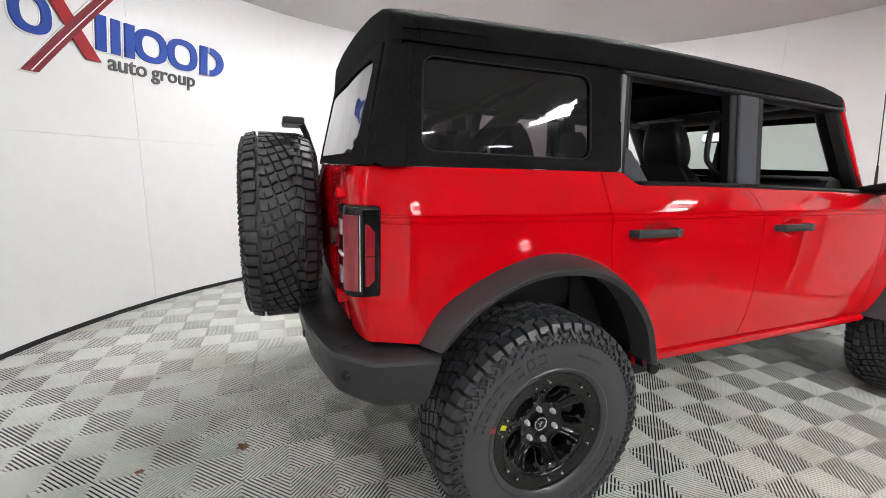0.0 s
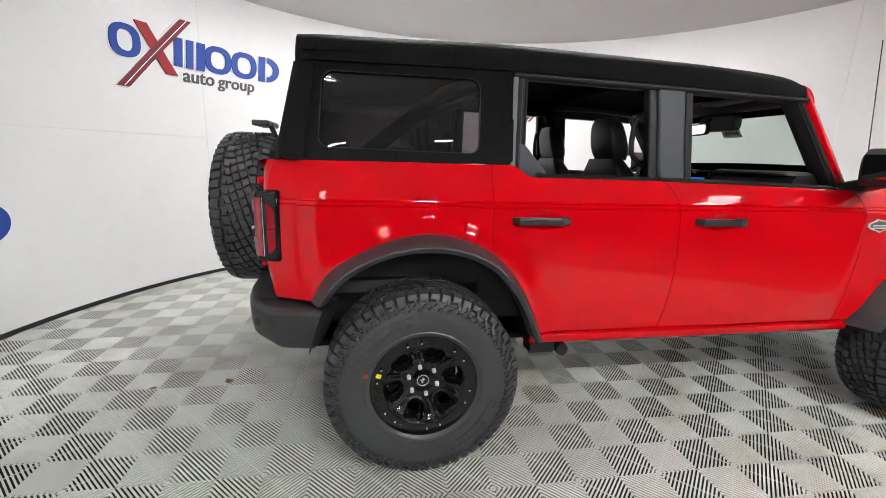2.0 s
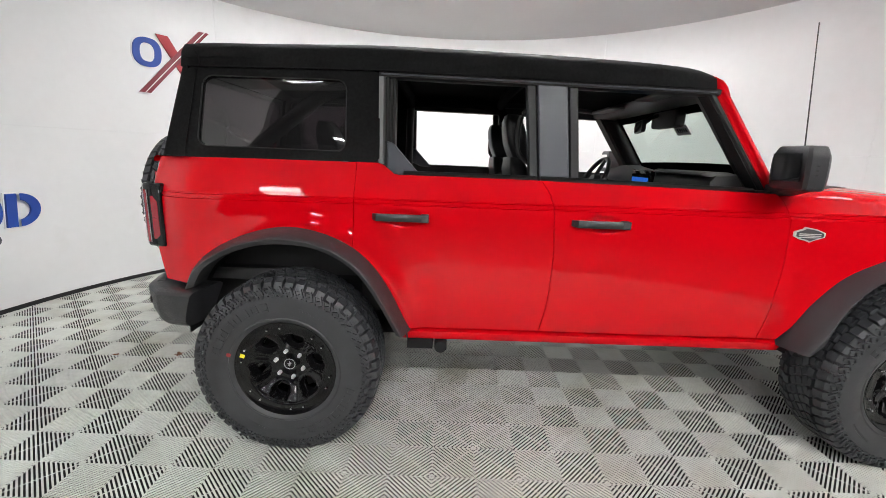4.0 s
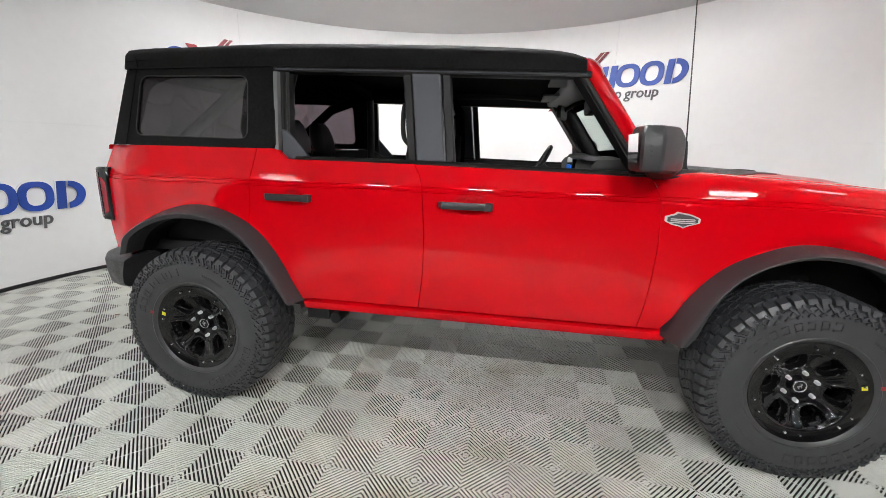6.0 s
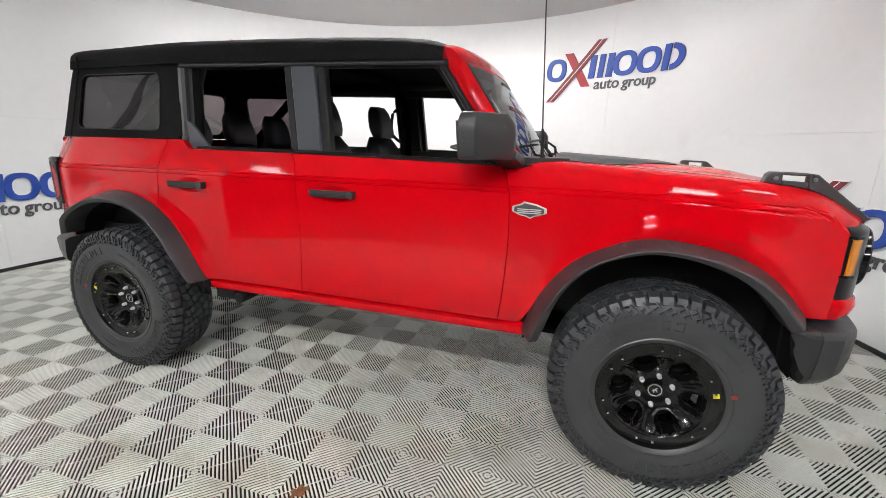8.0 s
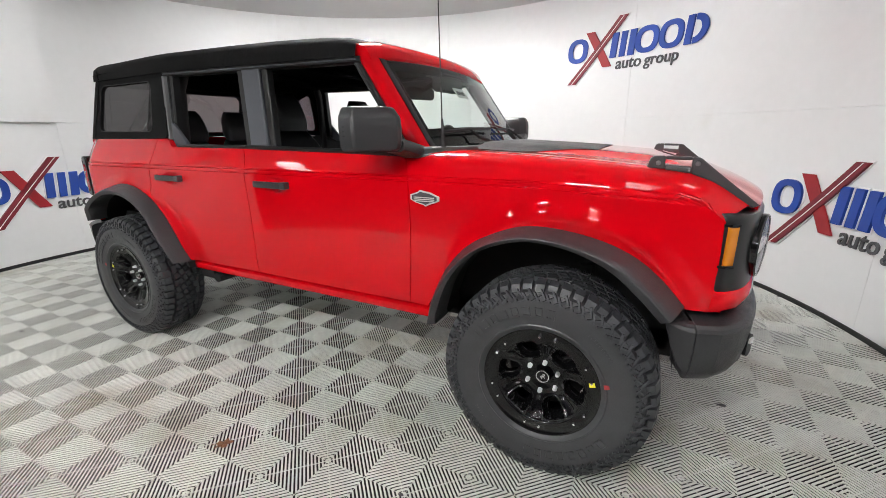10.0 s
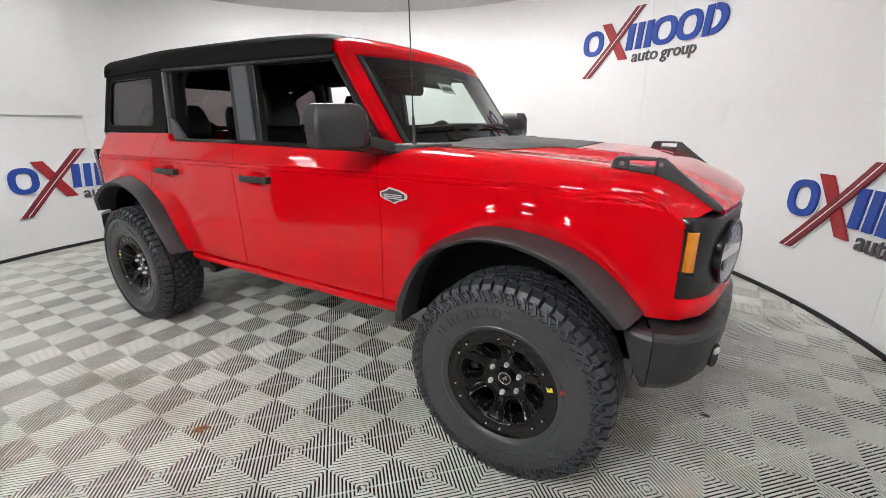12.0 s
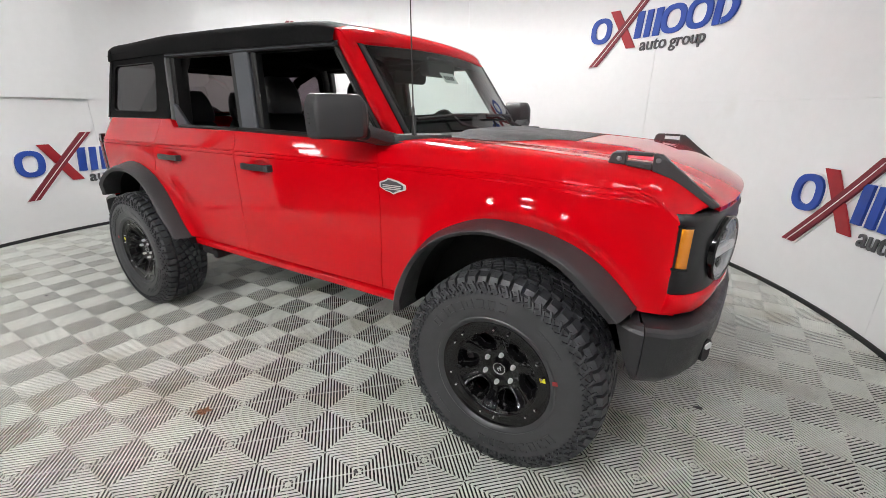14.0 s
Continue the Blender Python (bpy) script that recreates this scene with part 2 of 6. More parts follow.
M_HALL = mat("hall_paint", (0.16, 0.16, 0.165), 0.8, vary=0.1, scale=0.6, fine=0.04)
M_CONCRETE = mat("hall_concrete", (0.14, 0.135, 0.13), 0.6, vary=0.15, scale=0.8, fine=0.08)
M_LEAF = mat("dry_leaf", (0.20, 0.085, 0.035), 0.7, vary=0.35, scale=30, bump=0.4, bump_scale=90)
M_BLUE = mat("sign_blue", (0.007, 0.048, 0.30), 0.45, vary=0.05, scale=9)
M_SIGNRED = mat("sign_red", (0.30, 0.007, 0.014), 0.45, vary=0.08, scale=9)
M_SIGNMAROON = mat("sign_maroon", (0.17, 0.006, 0.016), 0.45, vary=0.08, scale=9)
M_SIGNGREY = mat("sign_grey", (0.07, 0.07, 0.075), 0.5, vary=0.05, scale=9)
M_BADGE = mat("badge_silver", (0.72, 0.71, 0.68), 0.3, metal=0.4, vary=0.04, scale=30)
M_SILVER = mat("silver_trim", (0.20, 0.205, 0.21), 0.45, vary=0.04, scale=9)
M_SCREEN = mat("screen_blue", (0.02, 0.12, 0.5), 0.15, vary=0.2, scale=40, emit=0.8)
M_VISOR = mat("visor_grey", (0.13, 0.13, 0.13), 0.6, vary=0.05, scale=9)
M_DASHTOP = mat("dash_pad_grey", (0.075, 0.075, 0.077), 0.55, vary=0.06, scale=8, bump=0.2, bump_scale=500)
M_DASH = mat("dash_plastic", (0.030, 0.030, 0.031), 0.6, vary=0.08, scale=8, bump=0.2, bump_scale=500)
M_WINDSCREEN = glass("windscreen_glass", (0.66, 0.76, 0.71), 0.0, clear=0.05)
M_LENS = glass("lamp_lens_clear", (0.95, 0.96, 0.97), 0.02, clear=0.03, edge=0.5)
M_VINYL = glass("tinted_vinyl", (0.11, 0.09, 0.10), 0.03, bump=0.004, bump_scale=3.0, clear=0.055, haze=0.022, edge=0.3)
M_REARVINYL = glass("rear_vinyl", (0.20, 0.175, 0.178), 0.03, bump=0.01, bump_scale=3.0, clear=0.12)
M_MIRROR = mat("mirror_glass", (0.9, 0.9, 0.9), 0.02, metal=1.0)
M_TUBE = lamp_material("lamp_tube", (1.0, 0.99, 0.982), TUBE_POWER)
# same tubes at cut power, so end walls and under-car floor stay darker
M_TUBE_FAR = lamp_material("lamp_tube_far", (1.0, 0.985, 0.97), TUBE_POWER * 0.45)
M_TUBE_DIM = lamp_material("lamp_tube_dim", (1.0, 0.985, 0.97), TUBE_POWER * 0.09)

# ---------------------------------------------------------------- the booth: round wall, ceiling, floor
CX, CY, RW, HW = 0.92, 0.0, 3.93, 3.11


def on_wall(deg, z, d=0.0):
    a = radians(deg)
    return Vector((CX + (RW - d) * math.cos(a), CY + (RW - d) * math.sin(a), z))


wall = tagged(new("wall_round"), "white painted panels of a round photo booth wall", "wall", kind="structure")
OPEN_A, OPEN_B = 232.0, 326.0
SEAMS = [-34.0, 18.4, 60.5, 100.8, 139.0, 179.9, 206.0, 232.0]
for a, b in zip(SEAMS, SEAMS[1:]):
    for z0, z1 in ((0.0, 1.557), (1.5585, HW)):
        bm = bmesh.new()
        n = 28
        g = 0.014
        row = []
        for i in range(n + 1):
            t = a + g + (b - a - 2 * g) * i / n
            # one upper panel has come loose at its edge and stands proud
            lift = 0.075 * (1 - i / n) if (a == 179.9 and z0 > 1) else 0.0
            row.append((on_wall(t, z0, -0.03), on_wall(t, z0, lift), on_wall(t, z1, lift * 0.8), on_wall(t, z1, -0.03)))
        grid(bm, row, closed=True, cap=True)
        part("panel", bm, M_WALL, wall, bevel=0.0)
bm = bmesh.new()
grid(bm, [[on_wall(t, z, -d) for d, z in ((0.034, -0.02), (0.034, HW + 0.02), (0.10, HW + 0.02), (0.10, -0.02))] for t in (lerp(OPEN_B - 360, OPEN_A, i / 100) for i in range(101))], closed=True, cap=True)
part("backing", bm, M_WALL, wall)

base = bmesh.new()
grid(base, [[on_wall(t, z, d) for d, z in ((0.012, 0.0), (0.012, 0.032), (0.006, 0.036), (0.001, 0.036), (0.001, 0.0))] for t in (lerp(OPEN_B - 360, OPEN_A, i / 140) for i in range(141))], closed=True, cap=True)
tagged(part("baseboard", base, M_BASE), "thin black base trim along the foot of the round wall", "baseboard", kind="structure")

bm = bmesh.new()
lathe(bm, [(0.0001, HW), (RW + 0.1, HW), (RW + 0.1, HW + 0.1), (0.0001, HW + 0.1)], 120, pose(CX, CY, 0))
tagged(part("ceiling", bm, M_CEIL), "plain grey matt ceiling of the round booth", "ceiling", kind="structure")

# the dim hall in front of the booth's wide opening
HX0, HX1, HY0, HY1, HH = -7.0, 9.0, -13.0, -2.2, 3.45
bm = bmesh.new()
box(bm, (HX0, HY0, -0.14), (HX1, HY1, -0.036))
tagged(part("hall_floor", bm, M_CONCRETE, smooth_angle=0), "grey concrete floor of the dim hall outside the booth", "floor", kind="structure")
bm = bmesh.new()
box(bm, (HX0, HY0, HH), (HX1, HY1, HH + 0.1))
tagged(part("hall_ceiling", bm, M_HALL, smooth_angle=0), "dark grey ceiling of the hall outside", "ceiling", kind="structure")
for name, lo, hi in (("wall_south", (HX0, HY0 - 0.12, -0.14), (HX1, HY0, HH)), ("wall_west", (HX0 - 0.12, HY0 - 0.12, -0.14), (HX0, HY1, HH)), ("wall_east", (HX1, HY0 - 0.12, -0.14), (HX1 + 0.12, HY1, HH)),
                     ("wall_north_west", (HX0, HY1, -0.14), (CX - RW * 0.83, HY1 + 0.12, HH)), ("wall_north_east", (CX + RW * 0.83, HY1, -0.14), (HX1, HY1 + 0.12, HH)), ("wall_over_opening", (CX - RW * 0.83, HY1, HW + 0.1), (CX + RW * 0.83, HY1 + 0.12, HH))):
    bm = bmesh.new()
    box(bm, lo, hi)
    tagged(part(name, bm, M_HALL, smooth_angle=0), "dark grey painted hall wall outside the booth", "wall", kind="structure")

# ---------------------------------------------------------------- ceiling lamps: three-tube troffers
def troffer(at, turn=0, half=0.20, bulb=M_TUBE):
    """A flat white tray with three bare tubes below it."""
    lamp = thing("ceiling_light", "surface-mounted ceiling lamp out of view, with three bright tubes", "lamp", at, "ceiling lamps")
    lamp.rotation_euler.z = radians(turn)
    bm = bmesh.new()
    for lo, hi in (((-half - 0.03, -0.23), (half + 0.03, -0.215)), ((-half - 0.03, 0.215), (half + 0.03, 0.23)), ((-half - 0.03, -0.215), (-half - 0.015, 0.215)), ((half + 0.015, -0.215), (half + 0.03, 0.215))):
        box(bm, (*lo, -0.024), (*hi, 0.0))
    part("frame", bm, M_WHITE, lamp)
    bm = bmesh.new()
    box(bm, (-half - 0.015, -0.215, -0.012), (half + 0.015, 0.215, -0.001))
    part("reflector_tray", bm, M_WHITE, lamp)
    for y in (-0.15, 0.0, 0.15):
        bm = bmesh.new()
        tube(bm, [(-half, y, -0.040), (half, y, -0.040)], 0.017, 10)
        part("tube", bm, bulb, lamp)
        for x in (-half - 0.005, half + 0.005):
            bm = bmesh.new()
            box(bm, (x - 0.008, y - 0.012, -0.052), (x + 0.008, y + 0.012, -0.010))
            part("lamp_holder", bm, M_WHITE, lamp)
    return lamp


for lx, ly in ((-0.95, -2.50), (3.65, -2.45), (-1.60, -0.85), (4.20, -0.85)):
    troffer((lx, ly, HW - 0.002), bulb=M_TUBE_DIM)
# two unseen lamps, added over the car to brighten the back wall
for lx, ly in ((0.10, 0.55), (1.40, 0.45)):
    troffer((lx, ly, HW - 0.002), half=0.31)
# two unseen hall lamps, added and sized to brighten the car's near side
for lx in (0.85, 2.70):
    troffer((lx, -4.45, HH - 0.002), half=0.42)
for lx in (-1.40, 0.90, 3.20):
    troffer((lx, -7.6, HH - 0.002), half=0.26, bulb=M_TUBE_FAR)

# ---------------------------------------------------------------- the car
car = thing("off_road_car", "red four-door off-road car with black soft top, windows down", "car", (0, 0, 0))
AXLES = (0.0, 2.949)
WHEEL_R, HUB_Z = 0.437, 0.432

# outer edge of the wheel-arch flares, about each axle: (forward, height)
ARCH_R = [(-0.50, 0.74), (-0.48, 0.80), (-0.40, 0.93), (-0.24, 1.03), (-0.07, 1.085), (0.07, 1.09), (0.22, 1.05), (0.35, 0.97), (0.46, 0.83), (0.57, 0.60)]
ARCH_F = [(-0.57, 0.575), (-0.50, 0.77), (-0.38, 0.93), (-0.23, 1.02), (-0.08, 1.06), (0.12, 1.04), (0.27, 0.99), (0.38, 0.91), (0.47, 0.81)]
LIP_R = [(-0.455, 0.71), (-0.41, 0.81), (-0.33, 0.915), (-0.19, 0.995), (-0.03, 1.03), (0.15, 1.015), (0.30, 0.94), (0.41, 0.81), (0.51, 0.61)]
LIP_F = [(-0.49, 0.58), (-0.47, 0.65), (-0.41, 0.81), (-0.30, 0.94), (-0.13, 1.01), (0.03, 1.01), (0.19, 0.96), (0.30, 0.88), (0.40, 0.77)]


def arch_cut(x):
    z = 0.0
    if -0.50 < x < 0.57:
        z = max(z, interp(x, ARCH_R) - 0.035)
    if 2.949 - 0.57 < x < 2.949 + 0.47:
        z = max(z, interp(x - 2.949, ARCH_F) - 0.035)
    return z


def foot(x):
    """Lower edge of the body side."""
    if x < 0:
        return max(0.80, arch_cut(x))
    if x > 3.0:
        return max(0.80 if x > 3.35 else 0.58, arch_cut(x))
    return max(0.610, arch_cut(x))


def belt(x):
    return interp(x, [(-0.62, 1.385), (0.405, 1.388), (0.43, 1.383), (0.49, 1.342), (0.52, 1.336), (1.2, 1.333), (2.18, 1.312), (2.30, 1.31)])


HANDLES = (0.517, 1.425)


def side_w(x, z):
    """Half width of the body side at x, z."""
    # the shoulder line drops a little towards the nose
    z += 0.026 * smooth(2.8, 3.45, x) * smooth(1.0, 1.15, z)
    w = interp(z, [(0.50, 0.815), (0.60, 0.838), (0.66, 0.851), (0.70, 0.8575), (0.712, 0.860), (0.85, 0.868), (1.0, 0.872), (1.15, 0.8705), (1.19, 0.8692), (1.2030, 0.8686), (1.2055, 0.8612), (1.2095, 0.8606), (1.2120, 0.8652), (1.2240, 0.8630), (1.2265, 0.8560), (1.2300, 0.8553), (1.2325, 0.8585), (1.24, 0.8549), (1.25, 0.8494), (1.26, 0.8442), (1.27, 0.8389), (1.285, 0.8308), (1.31, 0.8172), (1.34, 0.8010), (1.37, 0.7850), (1.39, 0.7745)])
    # plan taper at both ends
    w -= 0.036 * smooth(3.10, 3.56, x) + 0.085 * smooth(-0.40, -0.70, x) ** 1.2
    # swell towards the arches
    for cx, pts in ((0.0, ARCH_R), (2.949, ARCH_F)):
        d = abs(math.hypot((x - cx - 0.03) * 1.12, (z - 0.50)) - 0.60)
        if z > 0.55:
            w += 0.020 * math.exp(-(d / 0.055) ** 2)
    # bowl behind each pull handle
    for hx in HANDLES:
        r = math.hypot((x - hx - 0.02) / 0.090, (z - 1.150) / 0.046)
        w -= 0.016 * smooth(1.0, 0.45, r)
    return w


SHOULDER = [1.19, 1.2030, 1.2055, 1.2095, 1.2120, 1.2240, 1.2265, 1.2300, 1.2325, 1.24, 1.25, 1.26, 1.27, 1.285]


def side_panel(name, xl, xr, s, top=None, nx=72, label="", parent=None, bottom=None):
    """Body-side sheet between the edges xl(z) and xr(z), from the foot to the belt; s = -1 the right side, 1 the left."""
    rows = []
    for i in range(nx + 1):
        u = i / nx
        u = u * u * (3 - 2 * u) * 0.35 + u * 0.65
        col = []
        x0 = lerp(xl(1.0), xr(1.0), u)
        zb = (bottom or foot)(x0)
        zs = [lerp(zb, 1.09, k / 7) for k in range(7)] + [lerp(1.09, 1.19, k / 9) for k in range(9)] + SHOULDER
        zt = (top or belt)(x0)
        zs += [lerp(1.285, zt, k / 4) for k in range(1, 5)]
        for z in zs:
            x = lerp(xl(z), xr(z), u)
            col.append(Vector((x, s * side_w(x, z), z)))
        rows.append(col)
    return part(name, shell(rows, 0.035), M_RED, parent or car, label, smooth_angle=24)


GAP = 0.0035
q_gap = lambda z: 0.303
r_gap = lambda z: interp(z, [(0.60, 1.195), (0.78, 1.222), (1.0, 1.228), (1.22, 1.213), (1.28, 1.195), (1.34, 1.155)])
f_gap = lambda z: interp(z, [(0.56, 2.25), (0.62, 2.268), (0.80, 2.287), (1.0, 2.298), (1.2, 2.288), (1.28, 2.265), (1.34, 2.22)])
rear_edge = lambda z: interp(z, [(0.80, -0.610), (0.95, -0.636), (1.25, -0.640), (1.31, -0.634), (1.385, -0.612)])
doors = {}
for s in (-1, 1):
    side_panel("quarter_panel", rear_edge, lambda z: q_gap(z) - GAP, s, label="glossy red rear quarter panel")
    doors[s, 0] = side_panel("rear_door", lambda z: q_gap(z) + GAP, lambda z: r_gap(z) - GAP, s, label="glossy red rear door, window wound down")
    doors[s, 1] = side_panel("front_door", lambda z: r_gap(z) + GAP, lambda z: f_gap(z) - GAP, s, label="glossy red front door, window wound down")

# ---- fenders and hood
HOOD_HALF = 0.712


def hood_z(x):
    return interp(x, [(2.25, 1.338), (2.50, 1.338), (2.80, 1.322), (3.05, 1.305), (3.25, 1.288), (3.38, 1.272), (3.46, 1.247), (3.53, 1.208), (3.605, 1.160)])


def nose_x(z):
    return interp(z, [(0.80, 3.530), (0.862, 3.530), (0.885, 3.515), (0.92, 3.502), (1.10, 3.498), (1.14, 3.502), (1.165, 3.518), (1.19, 3.545)])


def fender(s):
    rows, nx = [], 40
    for i in range(nx + 1):
        u = i / nx
        col = []
        x0 = lerp(f_gap(1.0) + GAP, 3.545, u)
        x = lerp(f_gap(1.33) + GAP, 3.590, u)
        zb, zh = foot(x0), hood_z(x)
        zr = zh - 0.048
        drop = 0.026 * smooth(2.8, 3.45, x0)
        zs = [lerp(zb, min(1.19 - drop, zr - 0.02), k / 11) for k in range(11)]
        zs += [min(z - drop, lerp(zs[-1], zr, 0.28 + 0.70 * k / 14)) for k, z in enumerate(SHOULDER)] + [zr]
        for z in zs:
            xs = lerp(f_gap(z) + GAP, lerp(3.535, nose_x(z), smooth(0.6, 1.0, u)), u)
            col.append(Vector((xs, s * side_w(xs, z), z)))
        w0, xe = abs(col[-1].y), col[-1].x
        wt = HOOD_HALF + 0.007 - 0.015 * smooth(3.2, 3.6, x0)
        # rolled edge up to the hood
        ctrl = Vector((lerp(xe, x, 0.4), s * (w0 - 0.030), zh - 0.003))
        p0, p2 = col[-1], Vector((x, s * wt, zh))
        for t in (0.12, 0.24, 0.36, 0.48, 0.6, 0.72, 0.86, 1.0):
            col.append(p0.lerp(ctrl, t).lerp(ctrl.lerp(p2, t), t))
        rows.append(col)
    return part("front_fender", shell(rows, 0.03), M_RED, car, "glossy red front fender", smooth_angle=24)


fenders = {s: fender(s) for s in (-1, 1)}

bm = bmesh.new()
rows = []
for i in range(41):
    x = lerp(2.44, 3.605, i / 40)
    hw = HOOD_HALF - 0.015 * smooth(3.2, 3.6, x)
    col = []
    for j in range(33):
        v = j / 32 * 2 - 1
        y = v * hw
        z = hood_z(x) + 0.004 * (1 - v * v)
        # raised middle with a valley on each side
        z += 0.020 * smooth(0.64, 0.42, abs(v)) * smooth(3.50, 3.20, x) - 0.006 * math.exp(-((abs(v) - 0.72) / 0.10) ** 2)
        bow = 0.095 * (1 - v * v) * smooth(3.3, 3.6, x)
        col.append(Vector((x + bow, y, z)))
    rows.append(col)
grid(bm, rows)
ext = bmesh.ops.extrude_edge_only(bm, edges=[e for e in bm.edges if e.is_boundary])
for v in ext["geom"]:
    if isinstance(v, bmesh.types.BMVert):
        v.co.z -= 0.02
hood = part("hood", bm, M_RED, car, "glossy red hood with a raised middle", smooth_angle=30)

# matt graphic on the rear of the hood
bm = bmesh.new()
rows = []
for i in range(21):
    x = lerp(2.446, 3.02, i / 20)
    hw = lerp(0.60, 0.34, smooth(2.50, 3.0, x))
    rows.append([Vector((x, hw * v, hood_z(x) + 0.004 * (1 - (hw * v / HOOD_HALF) ** 2) + 0.020 * smooth(0.64, 0.42, abs(hw * v / HOOD_HALF)) - 0.006 * math.exp(-((abs(hw * v / HOOD_HALF) - 0.72) / 0.10) ** 2) + 0.0025))
                 for v in (k / 16 - 1 for k in range(33))])
grid(bm, rows)
part("hood_graphic", bm, M_PLASTIC, hood, "matt dark grey hood graphic")

# ---- rocker, inner tub, wheel houses, underbody
for s in (-1, 1):
    bm = bmesh.new()
    grid(bm, [[Vector((x, s * w, z)) for w, z in ((0.70, 0.530), (0.795, 0.530), (0.818, 0.540), (0.826, 0.556), (0.827, 0.580), (0.812, 0.596), (0.78, 0.600))] for x in (0.53, 1.0, 1.5, 2.0, 2.40)])
    part("rocker_panel", bm, M_RED, car, "red sill below the doors", smooth_angle=40)
bm = bmesh.new()
box(bm, (-0.50, -0.60, 0.50), (3.40, 0.60, 0.60))
box(bm, (0.53, -0.80, 0.545), (2.42, 0.80, 0.62))
for s in (-1, 1):
    box(bm, (-0.62, s * 0.40 - 0.05, 0.40), (3.45, s * 0.40 + 0.05, 0.52))
part("underbody", bm, M_DARK, car, "black frame rails and floor pan")
for s in (-1, 1):
    for x0, pts in ((0.0, ARCH_R), (2.949, ARCH_F)):
        bm = bmesh.new()
        prof = [(p[0] * 0.97, p[1] - 0.025) for p in pts]
        prof = [(prof[0][0] - 0.01, 0.55)] + prof + [(prof[-1][0] + 0.005, 0.55)]
        grid(bm, [[Vector((x0 + a, s * w, b)) for a, b in prof] for w in (0.87, 0.80, 0.66, 0.60)])
        vs = [bm.verts.new((x0 + a, s * 0.60, b)) for a, b in prof] + [bm.verts.new((x0 + prof[-1][0], s * 0.60, 0.5)), bm.verts.new((x0 + prof[0][0], s * 0.60, 0.5))]
        bm.faces.new(vs)
        part("wheel_house", bm, M_DARK, car, "black felt wheel-arch liner")
for x in AXLES:
    bm = bmesh.new()
    tube(bm, [(x, -0.72, HUB_Z), (x, -0.25, HUB_Z), (x, 0.25, HUB_Z), (x, 0.72, HUB_Z)], [0.05, 0.045, 0.045, 0.05], 12)
    tube(bm, [(x, -0.14, HUB_Z), (x, 0.02, HUB_Z), (x, 0.16, HUB_Z)], [0.06, 0.14, 0.06], 14)
    for s in (-1, 1):
        tube(bm, [(x + 0.12, s * 0.58, 0.42), (x + 0.10, s * 0.60, 0.85)], 0.035, 10)
        tube(bm, [(x - 0.08, s * 0.50, 0.48), (x - 0.08, s * 0.50, 0.90)], 0.06, 12)
    part("axle", bm, M_DARK, car, "dark axle with its shock absorbers")
bm = bmesh.new()
tube(bm, [(0.45, 0.30, 0.42), (0.0, 0.34, 0.60), (-0.55, 0.45, 0.55)], 0.03, 10)
part("exhaust_pipe", bm, M_STEEL, car)
for s in (-1, 1):
    bm = bmesh.new()
    box(bm, (0.55, s * 0.74 - 0.05, 0.47), (0.68, s * 0.74 + 0.05, 0.545))
    tube(bm, [(0.72, s * 0.66, 0.485), (0.72, s * 0.80, 0.485)], 0.032, 14)
    part("body_mount", bm, M_DARK, car, bevel=0.004)

# ---- wheel-arch flares
def flare(s, x0, outer, lip):
    n = 44
    O = spline([(x0 + a, b, 0) for a, b in outer], n)
    I = spline([(x0 + a, b, 0) for a, b in lip], n)
    rows = []
    for i in range(n + 1):
        o, l = O[i], I[i]
        end = min(1.0, min(i, n - i) / 5)
        base_w = side_w(o.x, max(o.y, 0.6))
        ridge = 0.992 - 0.03 * (1 - end)
        row = []
        for f, w in ((-0.05, base_w - 0.03), (0.0, base_w + 0.002), (0.04, base_w + 0.014), (0.40, lerp(base_w, ridge, 0.80)), (0.52, ridge - 0.004), (0.58, ridge), (0.64, ridge + 0.001), (0.97, ridge - 0.012), (1.02, ridge - 0.02), (1.0, base_w - 0.02)):
            p = o.lerp(l, f)
            row.append(Vector((p.x, s * w, p.y)))
        rows.append(row)
    bm = bmesh.new()
    V = grid(bm, rows)
    bm.faces.new(V[0])
    bm.faces.new(V[-1])
    return part("fender_flare", bm, M_PLASTIC, car, "wide dark grey grained plastic wheel-arch flare", smooth_angle=28)


for s in (-1, 1):
    flare(s, AXLES[0], ARCH_R[1:], LIP_R[1:])
    flare(s, AXLES[1], ARCH_F, LIP_F)

